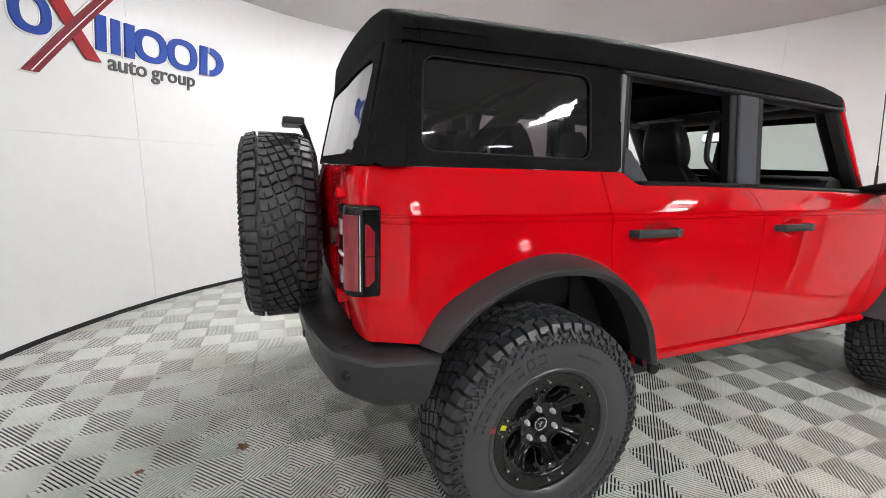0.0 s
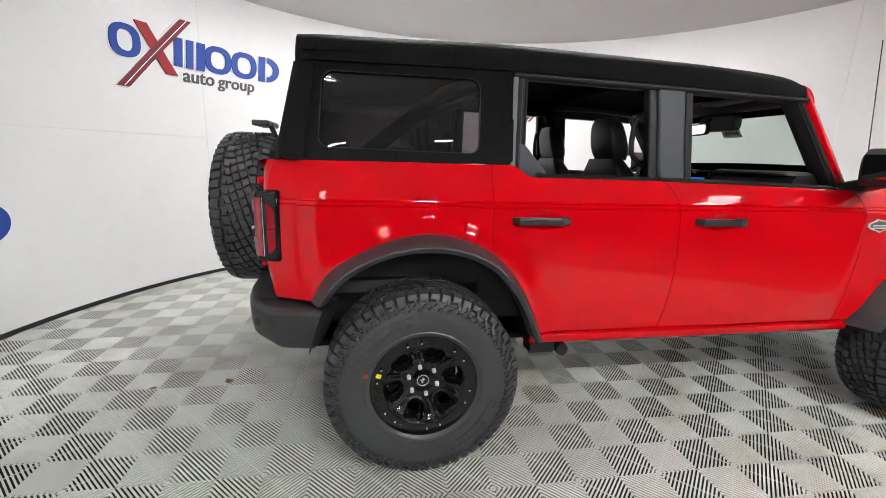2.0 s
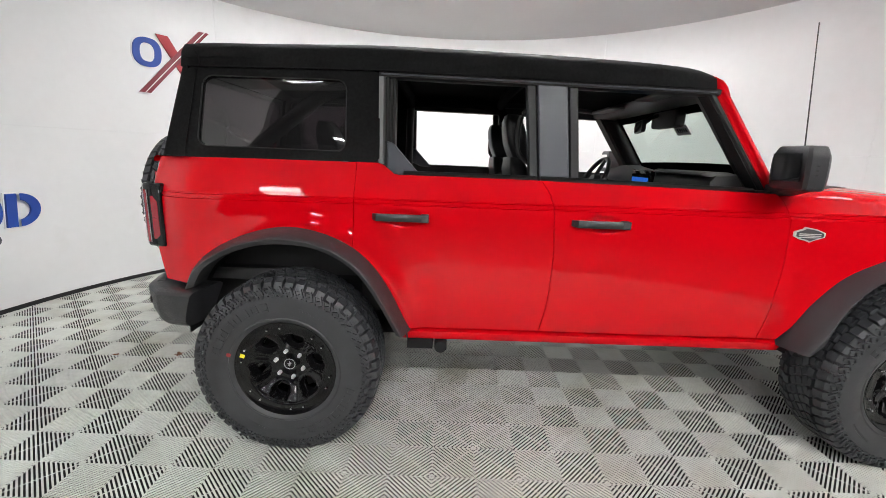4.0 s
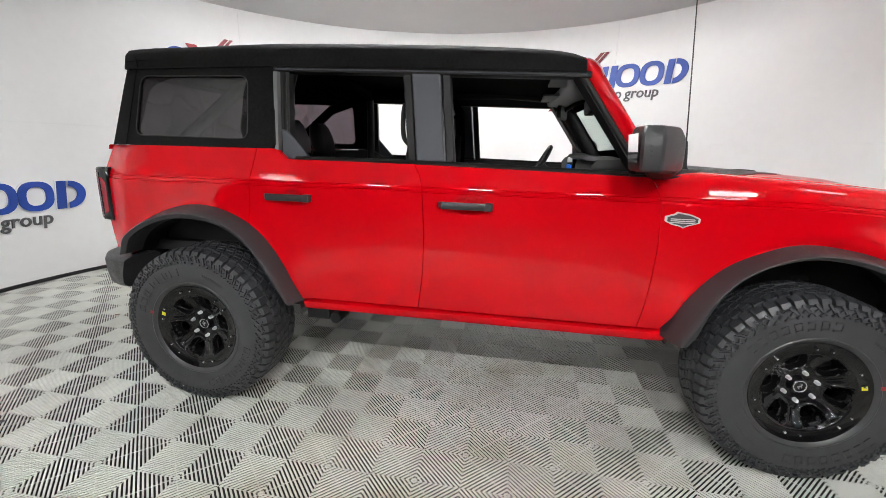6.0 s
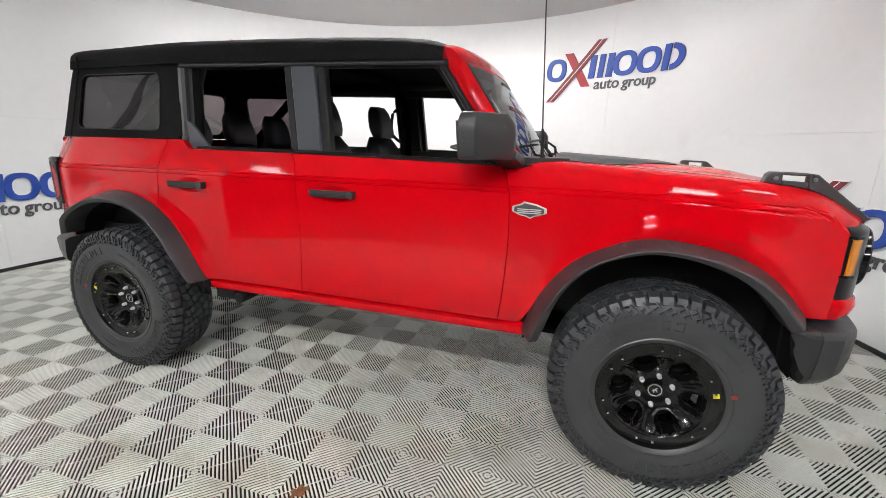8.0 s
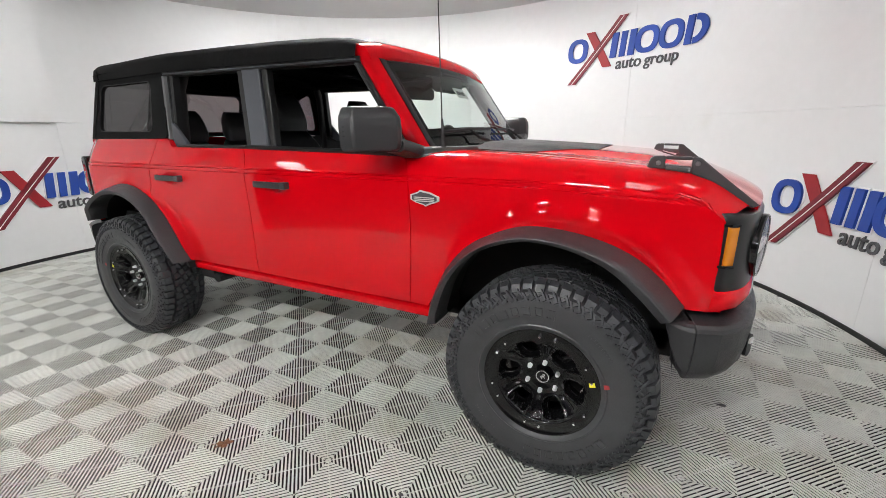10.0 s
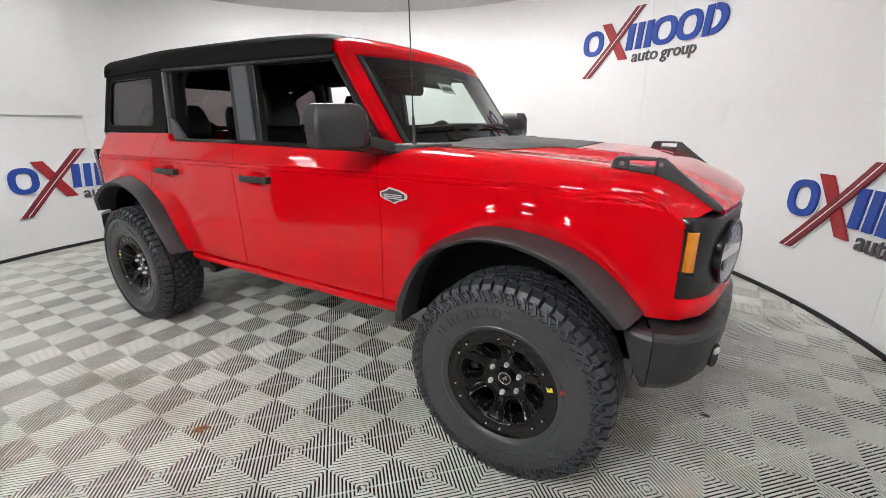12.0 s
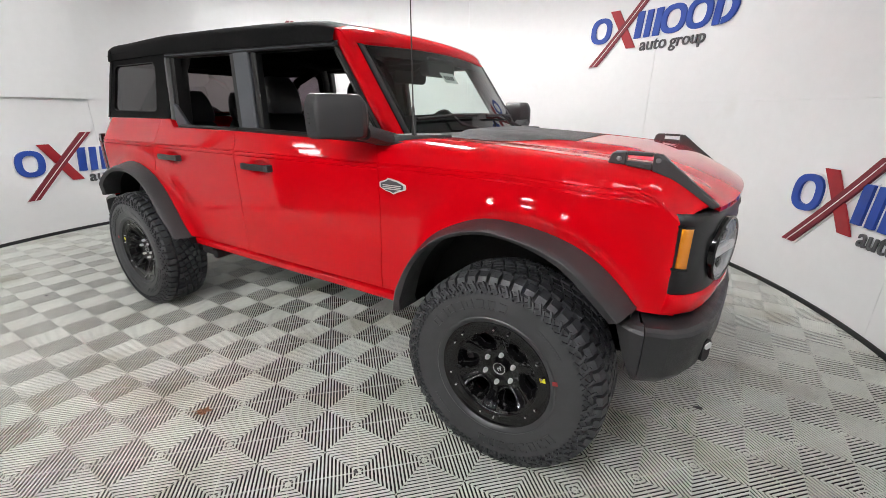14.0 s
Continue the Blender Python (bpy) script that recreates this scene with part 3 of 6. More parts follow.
# ---- wheels
def tyre_mesh(lettering=True):
    """Tyre about the local z axis, outer face at +z."""
    bm = bmesh.new()
    R = WHEEL_R
    prof = [(0.222, -0.115), (0.235, -0.135), (0.29, -0.152), (0.345, -0.155), (0.395, -0.142), (R - 0.032, -0.124), (R - 0.020, -0.085), (R - 0.018, 0.0), (R - 0.020, 0.085), (R - 0.032, 0.124),
            (0.395, 0.142), (0.372, 0.150), (0.345, 0.155), (0.31, 0.1555), (0.29, 0.152), (0.262, 0.146), (0.257, 0.149), (0.250, 0.147), (0.235, 0.135), (0.222, 0.115)]
    lathe(bm, prof, 96)
    if lettering:
        # raised sidewall marks, worn plain
        for c0, count in ((90, 8), (270, 8)):
            for k in range(count):
                m = Matrix.Rotation(radians(c0 + (k - (count - 1) / 2) * 8.6), 4, "Z") @ pose(0.318, 0, 0.1550)
                for sx in (-0.016, 0.016):
                    box(bm, (sx - 0.004, -0.015, -0.003), (sx + 0.004, 0.015, 0.0035), m)
                box(bm, (-0.014, -0.015, -0.003), (0.014, -0.011, 0.0035), m)
                if k % 2:
                    box(bm, (-0.014, 0.011, -0.003), (0.014, 0.015, 0.0035), m)
        for c0 in (10, 190):
            for k in range(10):
                m = Matrix.Rotation(radians(c0 + k * 2.4), 4, "Z") @ pose(0.315, 0, 0.1555)
                box(bm, (-0.006, -0.004, -0.003), (0.006, 0.004, 0.002), m)
    return bm


def tread_mesh():
    """Tread lugs about the local z axis: wavy rows of slanted blocks between square shoulder bars."""
    bm = bmesh.new()
    R = WHEEL_R
    rng = random.Random(3)
    n = 54
    st = 2 * math.pi / n

    def wave(h):
        """How far a row swings round the tyre at the height h across the tread."""
        return -st * (0.62 * smooth(-0.070, 0.060, h) - 0.30 * math.sin(math.pi * min(1, max(0, (h + 0.098) / 0.075))) * (h < 0) + 0.22 * math.sin(math.pi * min(1, max(0, (h - 0.015) / 0.083))))

    def crown(h):
        return R - 0.009 * smooth(0.085, 0.136, abs(h))

    def lug(a0, a1, lo_h, hi_h, slant, depth=0.022, seg=3):
        """A block from lo_h to hi_h across and a0 to a1 round; slant shifts its far edge sideways."""
        base, top = [], []
        for lst, g, dr in ((base, 0.0, -depth), (top, 0.0012, 0.0)):
            near = [lerp(lo_h + g, hi_h - g, k / seg) for k in range(seg + 1)]
            far = [h + slant for h in near]
            ring = [(wave(h) + a0 + g / R, h) for h in near] + [(wave(h) + a1 - g / R, h) for h in far[::-1]]
            for a, h in ring:
                r = crown(h) + dr
                lst.append(bm.verts.new((r * math.cos(a), r * math.sin(a), h)))
        m = seg + 1
        for k in range(seg):
            bm.faces.new((top[k], top[k + 1], top[2 * m - 2 - k], top[2 * m - 1 - k]))
        for k in range(2 * m):
            q = (k + 1) % (2 * m)
            bm.faces.new((base[k], base[q], top[q], top[k]))
    for i in range(n):
        a = i * st
        # middle blocks
        width = 0.0335
        phase = (i * 0.38) % 1.0
        gap = 0.003
        edges = [-0.086] + [h for h in (-0.086 + width * (k + phase) for k in range(7)) if -0.076 < h < 0.070] + [0.080]
        for k, (p, q) in enumerate(zip(edges, edges[1:])):
            sl = 0.38 * width * 0.9
            lug(a + 0.06 * st, a + 0.89 * st, p + gap * (k > 0), q - gap, sl if 0 < k < len(edges) - 2 else 0.0)
        # shoulder bars, each wrapped on to the wall and slit once
        for sg in (-1, 1):
            b = a + wave(sg * 0.095) + 0.5 * st * (sg > 0)
            long = i % 2 == 0
            h_in = 0.088 if long else 0.094
            h_out, r_out = (0.1440, 0.398) if long else (0.1410, 0.406)
            c = [(b + 0.07 * st, h_in), (b + 0.84 * st, h_in), (b + 0.80 * st, 0.133), (b + 0.05 * st, 0.133)]
            lo, top = [], []
            for k, (aa, h) in enumerate(c):
                lo.append(bm.verts.new(((R - 0.036) * math.cos(aa), (R - 0.036) * math.sin(aa), sg * h)))
                rr = crown(h) - (0.0 if k < 2 else 0.002)
                at = lerp(aa, b + 0.40 * st, 0.05)
                top.append(bm.verts.new((rr * math.cos(at), rr * math.sin(at), sg * (h - (0.002 if k > 1 else -0.001)))))
            foot_v = [bm.verts.new((r_out * math.cos(aa), r_out * math.sin(aa), sg * (h_out + 0.001))) for aa, h in (c[2], c[3])]
            foot_i = [bm.verts.new((r_out * math.cos(aa), r_out * math.sin(aa), sg * (h_out - 0.012))) for aa, h in (c[2], c[3])]
            bm.faces.new(top)
            bm.faces.new((top[2], top[3], foot_v[1], foot_v[0]))
            bm.faces.new((lo[0], lo[1], top[1], top[0]))
            bm.faces.new((lo[1], lo[2], top[2], top[1]))
            bm.faces.new((lo[3], lo[0], top[0], top[3]))
            bm.faces.new((lo[2], foot_i[0], foot_v[0], top[2]))
            bm.faces.new((lo[3], top[3], foot_v[1], foot_i[1]))
            bm.faces.new((foot_v[0], foot_v[1], foot_i[1], foot_i[0]))
            # hooked chevrons on the upper wall
            for da, r0, r1, tilt, half in ((0.08, 0.372, 0.412, 34, 0.0042), (0.34, 0.368, 0.392, -58, 0.0042), (0.62, 0.360, 0.398, 30, 0.0040), (0.86, 0.356, 0.376, -60, 0.0038)):
                m = Matrix.Rotation(b + da * st, 4, "Z") @ pose((r0 + r1) / 2, 0, sg * (0.1500 - 0.16 * max(0.0, (r0 + r1) / 2 - 0.372)), 0, sg * 17, tilt * sg)
                box(bm, (-(r1 - r0) / 2, -half, -0.008), ((r1 - r0) / 2, half, 0.0070) if sg > 0 else ((r1 - r0) / 2, half, 0.008), m)
    bmesh.ops.recalc_face_normals(bm, faces=bm.faces)
    return bm


def rim_mesh():
    """Six broad spokes between deep dished windows, inside a flat bolted ring."""
    bm = bmesh.new()
    nA = 252
    radii = [0.0, 0.030, 0.044, 0.056, 0.068, 0.078] + [0.086 + 0.0040 * k for k in range(24)] + [0.182]

    def window(r, a):
        """Rounded distance from the middle of the nearest window; 1 on its rim."""
        q = radians((math.degrees(a) % 60) - 30)
        u = (r * math.cos(q) - 0.136) / 0.041
        v = r * math.sin(q) / lerp(0.031, 0.050, min(1.2, max(-0.2, (u + 1) / 2)))
        return (abs(u) ** 3.4 + abs(v) ** 3.4) ** (1 / 3.4)

    def h_at(r, a):
        h = interp(r, [(0.0, 0.064), (0.044, 0.064), (0.056, 0.072), (0.078, 0.074), (0.10, 0.082), (0.15, 0.106), (0.172, 0.120), (0.182, 0.124)])
        if r > 0.08:
            f = window(r, a)
            h -= 0.026 * smooth(1.06, 0.70, f)
            h += 0.0055 * math.exp(-((f - 1.10) / 0.07) ** 2) * smooth(0.184, 0.174, r)
            q = abs((math.degrees(a) % 60) - 30)
            h -= 0.007 * math.exp(-((30 - q) / 4.5) ** 2) * smooth(0.09, 0.115, r) * smooth(0.178, 0.160, r)
        return h
    V = {}

    def vert(i, k):
        k %= nA
        if (i, k) not in V:
            a = 2 * math.pi * k / nA
            V[i, k] = bm.verts.new((radii[i] * math.cos(a), radii[i] * math.sin(a), h_at(radii[i], a)))
        return V[i, k]
    centre = bm.verts.new((0, 0, 0.064))
    for k in range(nA):
        bm.faces.new((centre, vert(1, k), vert(1, k + 1)))
        for i in range(1, len(radii) - 1):
            r, a = (radii[i] + radii[i + 1]) / 2, 2 * math.pi * (k + 0.5) / nA
            if window(r, a) > 0.70:
                bm.faces.new((vert(i, k), vert(i + 1, k), vert(i + 1, k + 1), vert(i, k + 1)))
    edges = [e for e in bm.edges if e.is_boundary and max((v.co.xy.length for v in e.verts)) < 0.176]
    ext = bmesh.ops.extrude_edge_only(bm, edges=edges)
    for v in ext["geom"]:
        if isinstance(v, bmesh.types.BMVert):
            v.co.z -= 0.030
            v.co.xy *= 0.985
    # flat outer ring, rolled lip and barrel
    lathe(bm, [(0.182, 0.124), (0.184, 0.127), (0.190, 0.129), (0.221, 0.131), (0.229, 0.136), (0.236, 0.138), (0.240, 0.132), (0.236, 0.118), (0.222, 0.10), (0.216, -0.12), (0.225, -0.13)], nA)
    return bm


def wheel_template():
    w = thing("wheel", "", "")
    part("tyre", tyre_mesh(), M_RUBBER, w, "black all-terrain tyre wall")
    lugs = part("tread", tread_mesh(), M_TREAD, w, "chunky all-terrain tread lugs", smooth_angle=0)
    lugs["kind"] = "stuff"
    part("rim", rim_mesh(), M_GLOSSBLACK, w, "gloss black six-window alloy rim", smooth_angle=40)
    bm = bmesh.new()
    lathe(bm, [(0.0001, 0.0), (0.165, 0.0), (0.165, -0.02), (0.0001, -0.02)], 48)
    part("brake_disc", bm, M_DARK, w, "dark brake disc")
    bm = bmesh.new()
    box(bm, (0.08, -0.05, -0.02), (0.175, 0.05, 0.035))
    part("brake_caliper", bm, M_DARK, w, bevel=0.008)
    bm = bmesh.new()
    lathe(bm, [(0.0001, 0.0765), (0.020, 0.0765), (0.0225, 0.078), (0.0285, 0.079), (0.0315, 0.077), (0.0335, 0.062)], 40)
    part("hub_cap", bm, M_GLOSSBLACK, w, "gloss black hub cap")
    bm = bmesh.new()
    lathe(bm, [(0.0225, 0.078), (0.024, 0.0805), (0.0275, 0.0805), (0.0285, 0.078)], 40)
    m = pose(0, 0, 0.077)
    box(bm, (-0.010, -0.004, 0), (0.008, 0.004, 0.002), m)
    box(bm, (0.004, 0.002, 0), (0.012, 0.009, 0.002), m)
    box(bm, (-0.009, -0.011, 0), (-0.005, -0.003, 0.002), m)
    box(bm, (0.003, -0.011, 0), (0.007, -0.003, 0.002), m)
    part("hub_emblem", bm, M_CHROME, w, "bright ring emblem")
    nut = None
    for k in range(6):
        a = radians(60 * k)
        if nut is None:
            bm = bmesh.new()
            lathe(bm, [(0.0001, 0.026), (0.006, 0.025), (0.0095, 0.019), (0.0105, 0.0), (0.0001, 0.0)], 6)
            nut = part("lug_nut", bm, M_NUT, w, "bright lug nut")
            nut.location = (0.067 * math.cos(a), 0.067 * math.sin(a), 0.07)
        else:
            o = nut.copy()
            scene.collection.objects.link(o)
            o.location = (0.067 * math.cos(a), 0.067 * math.sin(a), 0.07)
    bolt = None
    for k in range(12):
        a = radians(60 * (k // 2) + (8.5 if k % 2 else -8.5))
        p = (0.206 * math.cos(a), 0.206 * math.sin(a), 0.130)
        if bolt is None:
            bm = bmesh.new()
            lathe(bm, [(0.0001, 0.009), (0.0045, 0.008), (0.0068, 0.0)], 8)
            bolt = part("ring_bolt", bm, M_CHROME, w, "small ring bolt")
            bolt.location = p
        else:
            o = bolt.copy()
            scene.collection.objects.link(o)
            o.location = p
    return w


def place_wheel(w, m):
    w.parent = car
    w.matrix_basis = m


template = wheel_template()
# local z points out of the car's side
HUB_OUT = 0.843
spots = [(AXLES[0], -1, 223), (AXLES[1], -1, 24), (AXLES[0], 1, 40), (AXLES[1], 1, 100)]
wheels = []
for i, (x, s, turn) in enumerate(spots):
    m = Matrix.Translation((x, s * HUB_OUT, HUB_Z)) @ pose(0, 0, 0, 90 if s < 0 else -90) @ pose(0, 0, 0, 0, 0, turn)
    w = template if i == 0 else copy_thing(template, Matrix())
    wheels.append((w, m))
w = copy_thing(template, Matrix())
wheels.append((w, Matrix.Translation((-0.890, 0.06, 1.090)) @ pose(0, 0, 0, 0, -90, 0) @ pose(0, 0, 0, 0, 0, 30)))
for w, m in wheels:
    place_wheel(w, m)
wheels[4][0].name = "spare_wheel"
wheels[4][0]["label"] = "spare wheel carried on the tailgate"
# maker's paint marks on the two near wheels
for (w, m), deg in ((wheels[0], 223), (wheels[1], 24)):
    want = 163 if w is wheels[0][0] else 13.5
    loc = want - deg
    for name, r, h, material, size, da in (("sticker", 0.207, 0.1315, M_YELLOW, 0.011, 0), ("paint_mark", 0.262, 0.1495, M_REDDOT, 0.010, 1)):
        bm = bmesh.new()
        q = Matrix.Rotation(radians(loc + da), 4, "Z") @ pose(r, 0, h)
        box(bm, (-size, -size * 0.85, 0), (size, size * 0.85, 0.0012), q)
        part(name, bm, material, w)

# ---- soft top
def roof_z(x):
    return interp(x, [(-0.50, 1.920), (-0.40, 1.928), (0.0, 1.930), (0.4, 1.932), (0.9, 1.926), (1.3, 1.914), (1.65, 1.896), (1.80, 1.884), (1.88, 1.868), (1.94, 1.845)])


def flap_z(x):
    return interp(x, [(-0.53, 1.795), (0.4, 1.795), (1.1, 1.782), (1.95, 1.765), (2.02, 1.765)])


top = new("soft_top")
top.parent = car
top["label"] = "black woven fabric soft top"
bm = bmesh.new()
rows = []
n = 40
for i in range(n + 1):
    x = lerp(-0.500, 1.935, i / n)
    zt, zf = roof_z(x), flap_z(x)
    round_end = 0.008 * smooth(-0.43, -0.51, x) + 0.042 * smooth(0.45, -0.45, x)
    half = [(0.734 - round_end, zf), (0.734 - round_end, zf + 0.012), (0.732 - round_end, lerp(zf, zt, 0.30)), (0.722 - round_end, lerp(zf, zt, 0.62)), (0.690 - round_end, lerp(zf, zt, 0.84)), (0.62 - round_end * 0.8, lerp(zf, zt, 0.965)), (0.45, zt + 0.004), (0.2, zt + 0.012)]
    sag = 0.0012 * math.sin(x * 5)
    pts = [Vector((x, -w, z + sag * (k > 3))) for k, (w, z) in enumerate(half)] + [Vector((x, 0, zt + 0.014))] + [Vector((x, w, z + sag * (k > 3))) for k, (w, z) in list(enumerate(half))[::-1]]
    for p in pts:
        p.x -= 0.060 * (1 - (abs(p.y) / 0.74) ** 4) * smooth(-0.10, -0.50, x)
    rows.append(pts)
grid(bm, rows)
# rear drop above the back window
last = rows[0]
drop = [[Vector((p.x - d, p.y * k, lerp(p.z, 1.795, f))) for p in last] for d, f, k in ((0.006, 0.12, 1.0), (0.012, 0.55, 0.998), (0.014, 1.0, 0.997))]
grid(bm, [last] + drop)
bmesh.ops.remove_doubles(bm, verts=bm.verts, dist=0.0005)
part("roof_cover", bm, M_FABRIC, top, "black fabric roof cover", smooth_angle=50)
for s in (-1, 1):
    bm = bmesh.new()
    tube(bm, [(lerp(-0.50, 1.935, i / 20), s * (0.7345 - 0.042 * smooth(0.45, -0.45, lerp(-0.50, 1.935, i / 20))), flap_z(lerp(-0.50, 1.935, i / 20)) + 0.004) for i in range(21)], 0.004, 6)
    part("hem", bm, M_FABRIC, top)
bm = bmesh.new()
grid(bm, [[Vector((lerp(-0.50, 1.90, i / 20), w, roof_z(lerp(-0.50, 1.90, i / 20)) - 0.040 - 0.05 * (w / 0.7) ** 2)) for w in (-0.70, -0.5, -0.25, 0, 0.25, 0.5, 0.70)] for i in range(21)])
part("headliner", bm, M_CLOTH, top, "black headliner")


def quarter_w(x, z):
    f = (z - 1.385) / 0.41
    return lerp(0.777, 0.722, f) - lerp(0.014, 0.042, f) * smooth(0.36, -0.45, x) - 0.032 * smooth(-0.48, -0.64, x)


def q_rear(z):
    return interp(z, [(1.385, -0.608), (1.80, -0.495)])


def ring_panel(outer, inner, w_of, s, thick):
    """A sheet between two outlines of (x, z) with the same count, turned in at the inner edge."""
    bm = bmesh.new()
    lp = lambda pts, d: [Vector((x, s * (w_of(x, z) - d), z)) for x, z in pts]
    mid = [(lerp(a[0], b[0], 0.5), lerp(a[1], b[1], 0.5)) for a, b in zip(outer, inner)]
    rows = [lp(outer, thick), lp(outer, 0), lp(mid, 0), lp(inner, 0), lp(inner, thick)]
    grid(bm, rows, closed=True)
    return bm


def resample(pts, n):
    """n points evenly along a closed outline."""
    P = [Vector((*p, 0)) for p in pts]
    P.append(P[0])
    L = [0.0]
    for a, b in zip(P, P[1:]):
        L.append(L[-1] + (b - a).length)
    out = []
    for i in range(n):
        d = L[-1] * i / n
        k = max(j for j in range(len(L)) if L[j] <= d + 1e-9)
        k = min(k, len(P) - 2)
        f = (d - L[k]) / max(1e-9, L[k + 1] - L[k])
        p = P[k].lerp(P[k + 1], f)
        out.append((p.x, p.y))
    return out


def matched(outer, inner, n):
    """Resample inner, and take for each of its points the nearest direction on outer, by angle from the centre."""
    I = resample(inner, n)
    cx = sum(p[0] for p in I) / n
    cz = sum(p[1] for p in I) / n
    O = []
    m = len(outer)
    for x, z in I:
        dx, dz = x - cx, z - cz
        best = None
        for k in range(m):
            (ax, az), (bx, bz) = outer[k], outer[(k + 1) % m]
            ex, ez = bx - ax, bz - az
            det = dx * -ez + ex * dz
            if abs(det) < 1e-9:
                continue
            rx, rz = ax - cx, az - cz
            t = (rx * -ez + ex * rz) / det
            u = (dx * rz - dz * rx) / det
            if t > 0 and -1e-6 <= u <= 1 + 1e-6:
                best = t if best is None else min(best, t)
        best = best or 1.0
        O.append((cx + dx * best, cz + dz * best))
    return O, I


for s in (-1, 1):
    outer = [(q_rear(1.387), 1.387), (0.405, 1.392), (0.405, 1.795), (q_rear(1.795), 1.795)]
    inner = rounded(0.675, 0.318, 0.045, 10, -0.088, 1.600)
    inner = [(x - 0.02 * (1.75 - z) / 0.3 * (x < -0.1), z - 0.006 * (x > 0)) for x, z in inner]
    O, I = matched(outer, inner, 128)
    part("side_curtain", ring_panel(O, I, quarter_w, s, 0.02), M_FABRIC, top, "black fabric side panel", smooth_angle=50)
    bm = bmesh.new()
    cols = []
    for i in range(31):
        x = lerp(-0.46, 0.28, i / 30)
        cols.append([Vector((x, s * (quarter_w(x, z) - 0.012 + 0.006 * (1 - abs(i / 15 - 1) ** 5) * (1 - abs(k / 9 - 1) ** 5)), z)) for k, z in ((k, lerp(1.432, 1.776, k / 18)) for k in range(19))])
    grid(bm, cols)
    pane = part("side_window", bm, M_VINYL, top, "dark tinted flexible vinyl window")
    pane.visible_shadow = False
    # welded clear border round the pane
    bm = bmesh.new()
    tube(bm, [(x, s * (quarter_w(x, z) + 0.0005), z) for x, z in I + I[:1]], 0.003, 6, cap=False)
    part("window_bead", bm, M_SEAL, top)
    bm = bmesh.new()
    tube(bm, [(-0.455 - 0.12 * (1.79 - z), s * (quarter_w(-0.49, z) + 0.003), z) for z in (1.39, 1.5, 1.65, 1.79)], 0.003, 6)
    part("seam", bm, M_FABRIC, top)
    # gathered seam over the rear corner of the roof
    bm = bmesh.new()
    tube(bm, spline([(-0.530, s * 0.565, 1.914), (-0.488, s * 0.628, 1.897), (-0.455, s * 0.680, 1.868), (-0.440, s * 0.6925, 1.835), (-0.435, s * 0.6945, 1.800)], 16), 0.004, 6)
    part("seam", bm, M_FABRIC, top)
# rear curtain with its window
rear_x = lambda y, z: interp(z, [(1.385, -0.665), (1.83, -0.562)]) + 0.035 * (abs(y) / 0.72) ** 4
outer = [(-0.70, 1.39), (0.70, 1.39), (0.625, 1.80), (-0.625, 1.80)]
inner = rounded(1.16, 0.33, 0.06, 6, 0, 1.595)
O, I = matched(outer, inner, 128)
bm = bmesh.new()
lp = lambda pts, d: [Vector((rear_x(y, z) + d, y, z)) for y, z in pts]
grid(bm, [lp(O, 0.02), lp(O, 0), lp(I, 0), lp(I, 0.012)], closed=True)
part("rear_curtain", bm, M_FABRIC, top, "black fabric rear panel", smooth_angle=50)
bm = bmesh.new()
grid(bm, [[Vector((rear_x(y, z) + 0.008, y, z)) for z in (1.42, 1.5, 1.6, 1.7, 1.77)] for y in (k / 10 * 0.62 for k in range(-10, 11))])
pane = part("rear_window", bm, M_REARVINYL, top, "grey tinted rear vinyl window")
pane.visible_shadow = False
# corner pieces between the side and rear panels
for s in (-1, 1):
    bm = bmesh.new()
    rows = []
    for k in range(9):
        z = lerp(1.387, 1.80, k / 8)
        a = Vector((q_rear(z), s * quarter_w(q_rear(z), z), z))
        c = Vector((rear_x(0.7, z) + 0.0, s * lerp(0.70, 0.625, k / 8), z))
        m = Vector((c.x - 0.004, a.y, z))
        rows.append([a.lerp(m, f).lerp(m.lerp(c, f), f) for f in (0, 0.25, 0.5, 0.75, 1)])
    grid(bm, rows)
    part("corner_panel", bm, M_FABRIC, top, smooth_angle=60)

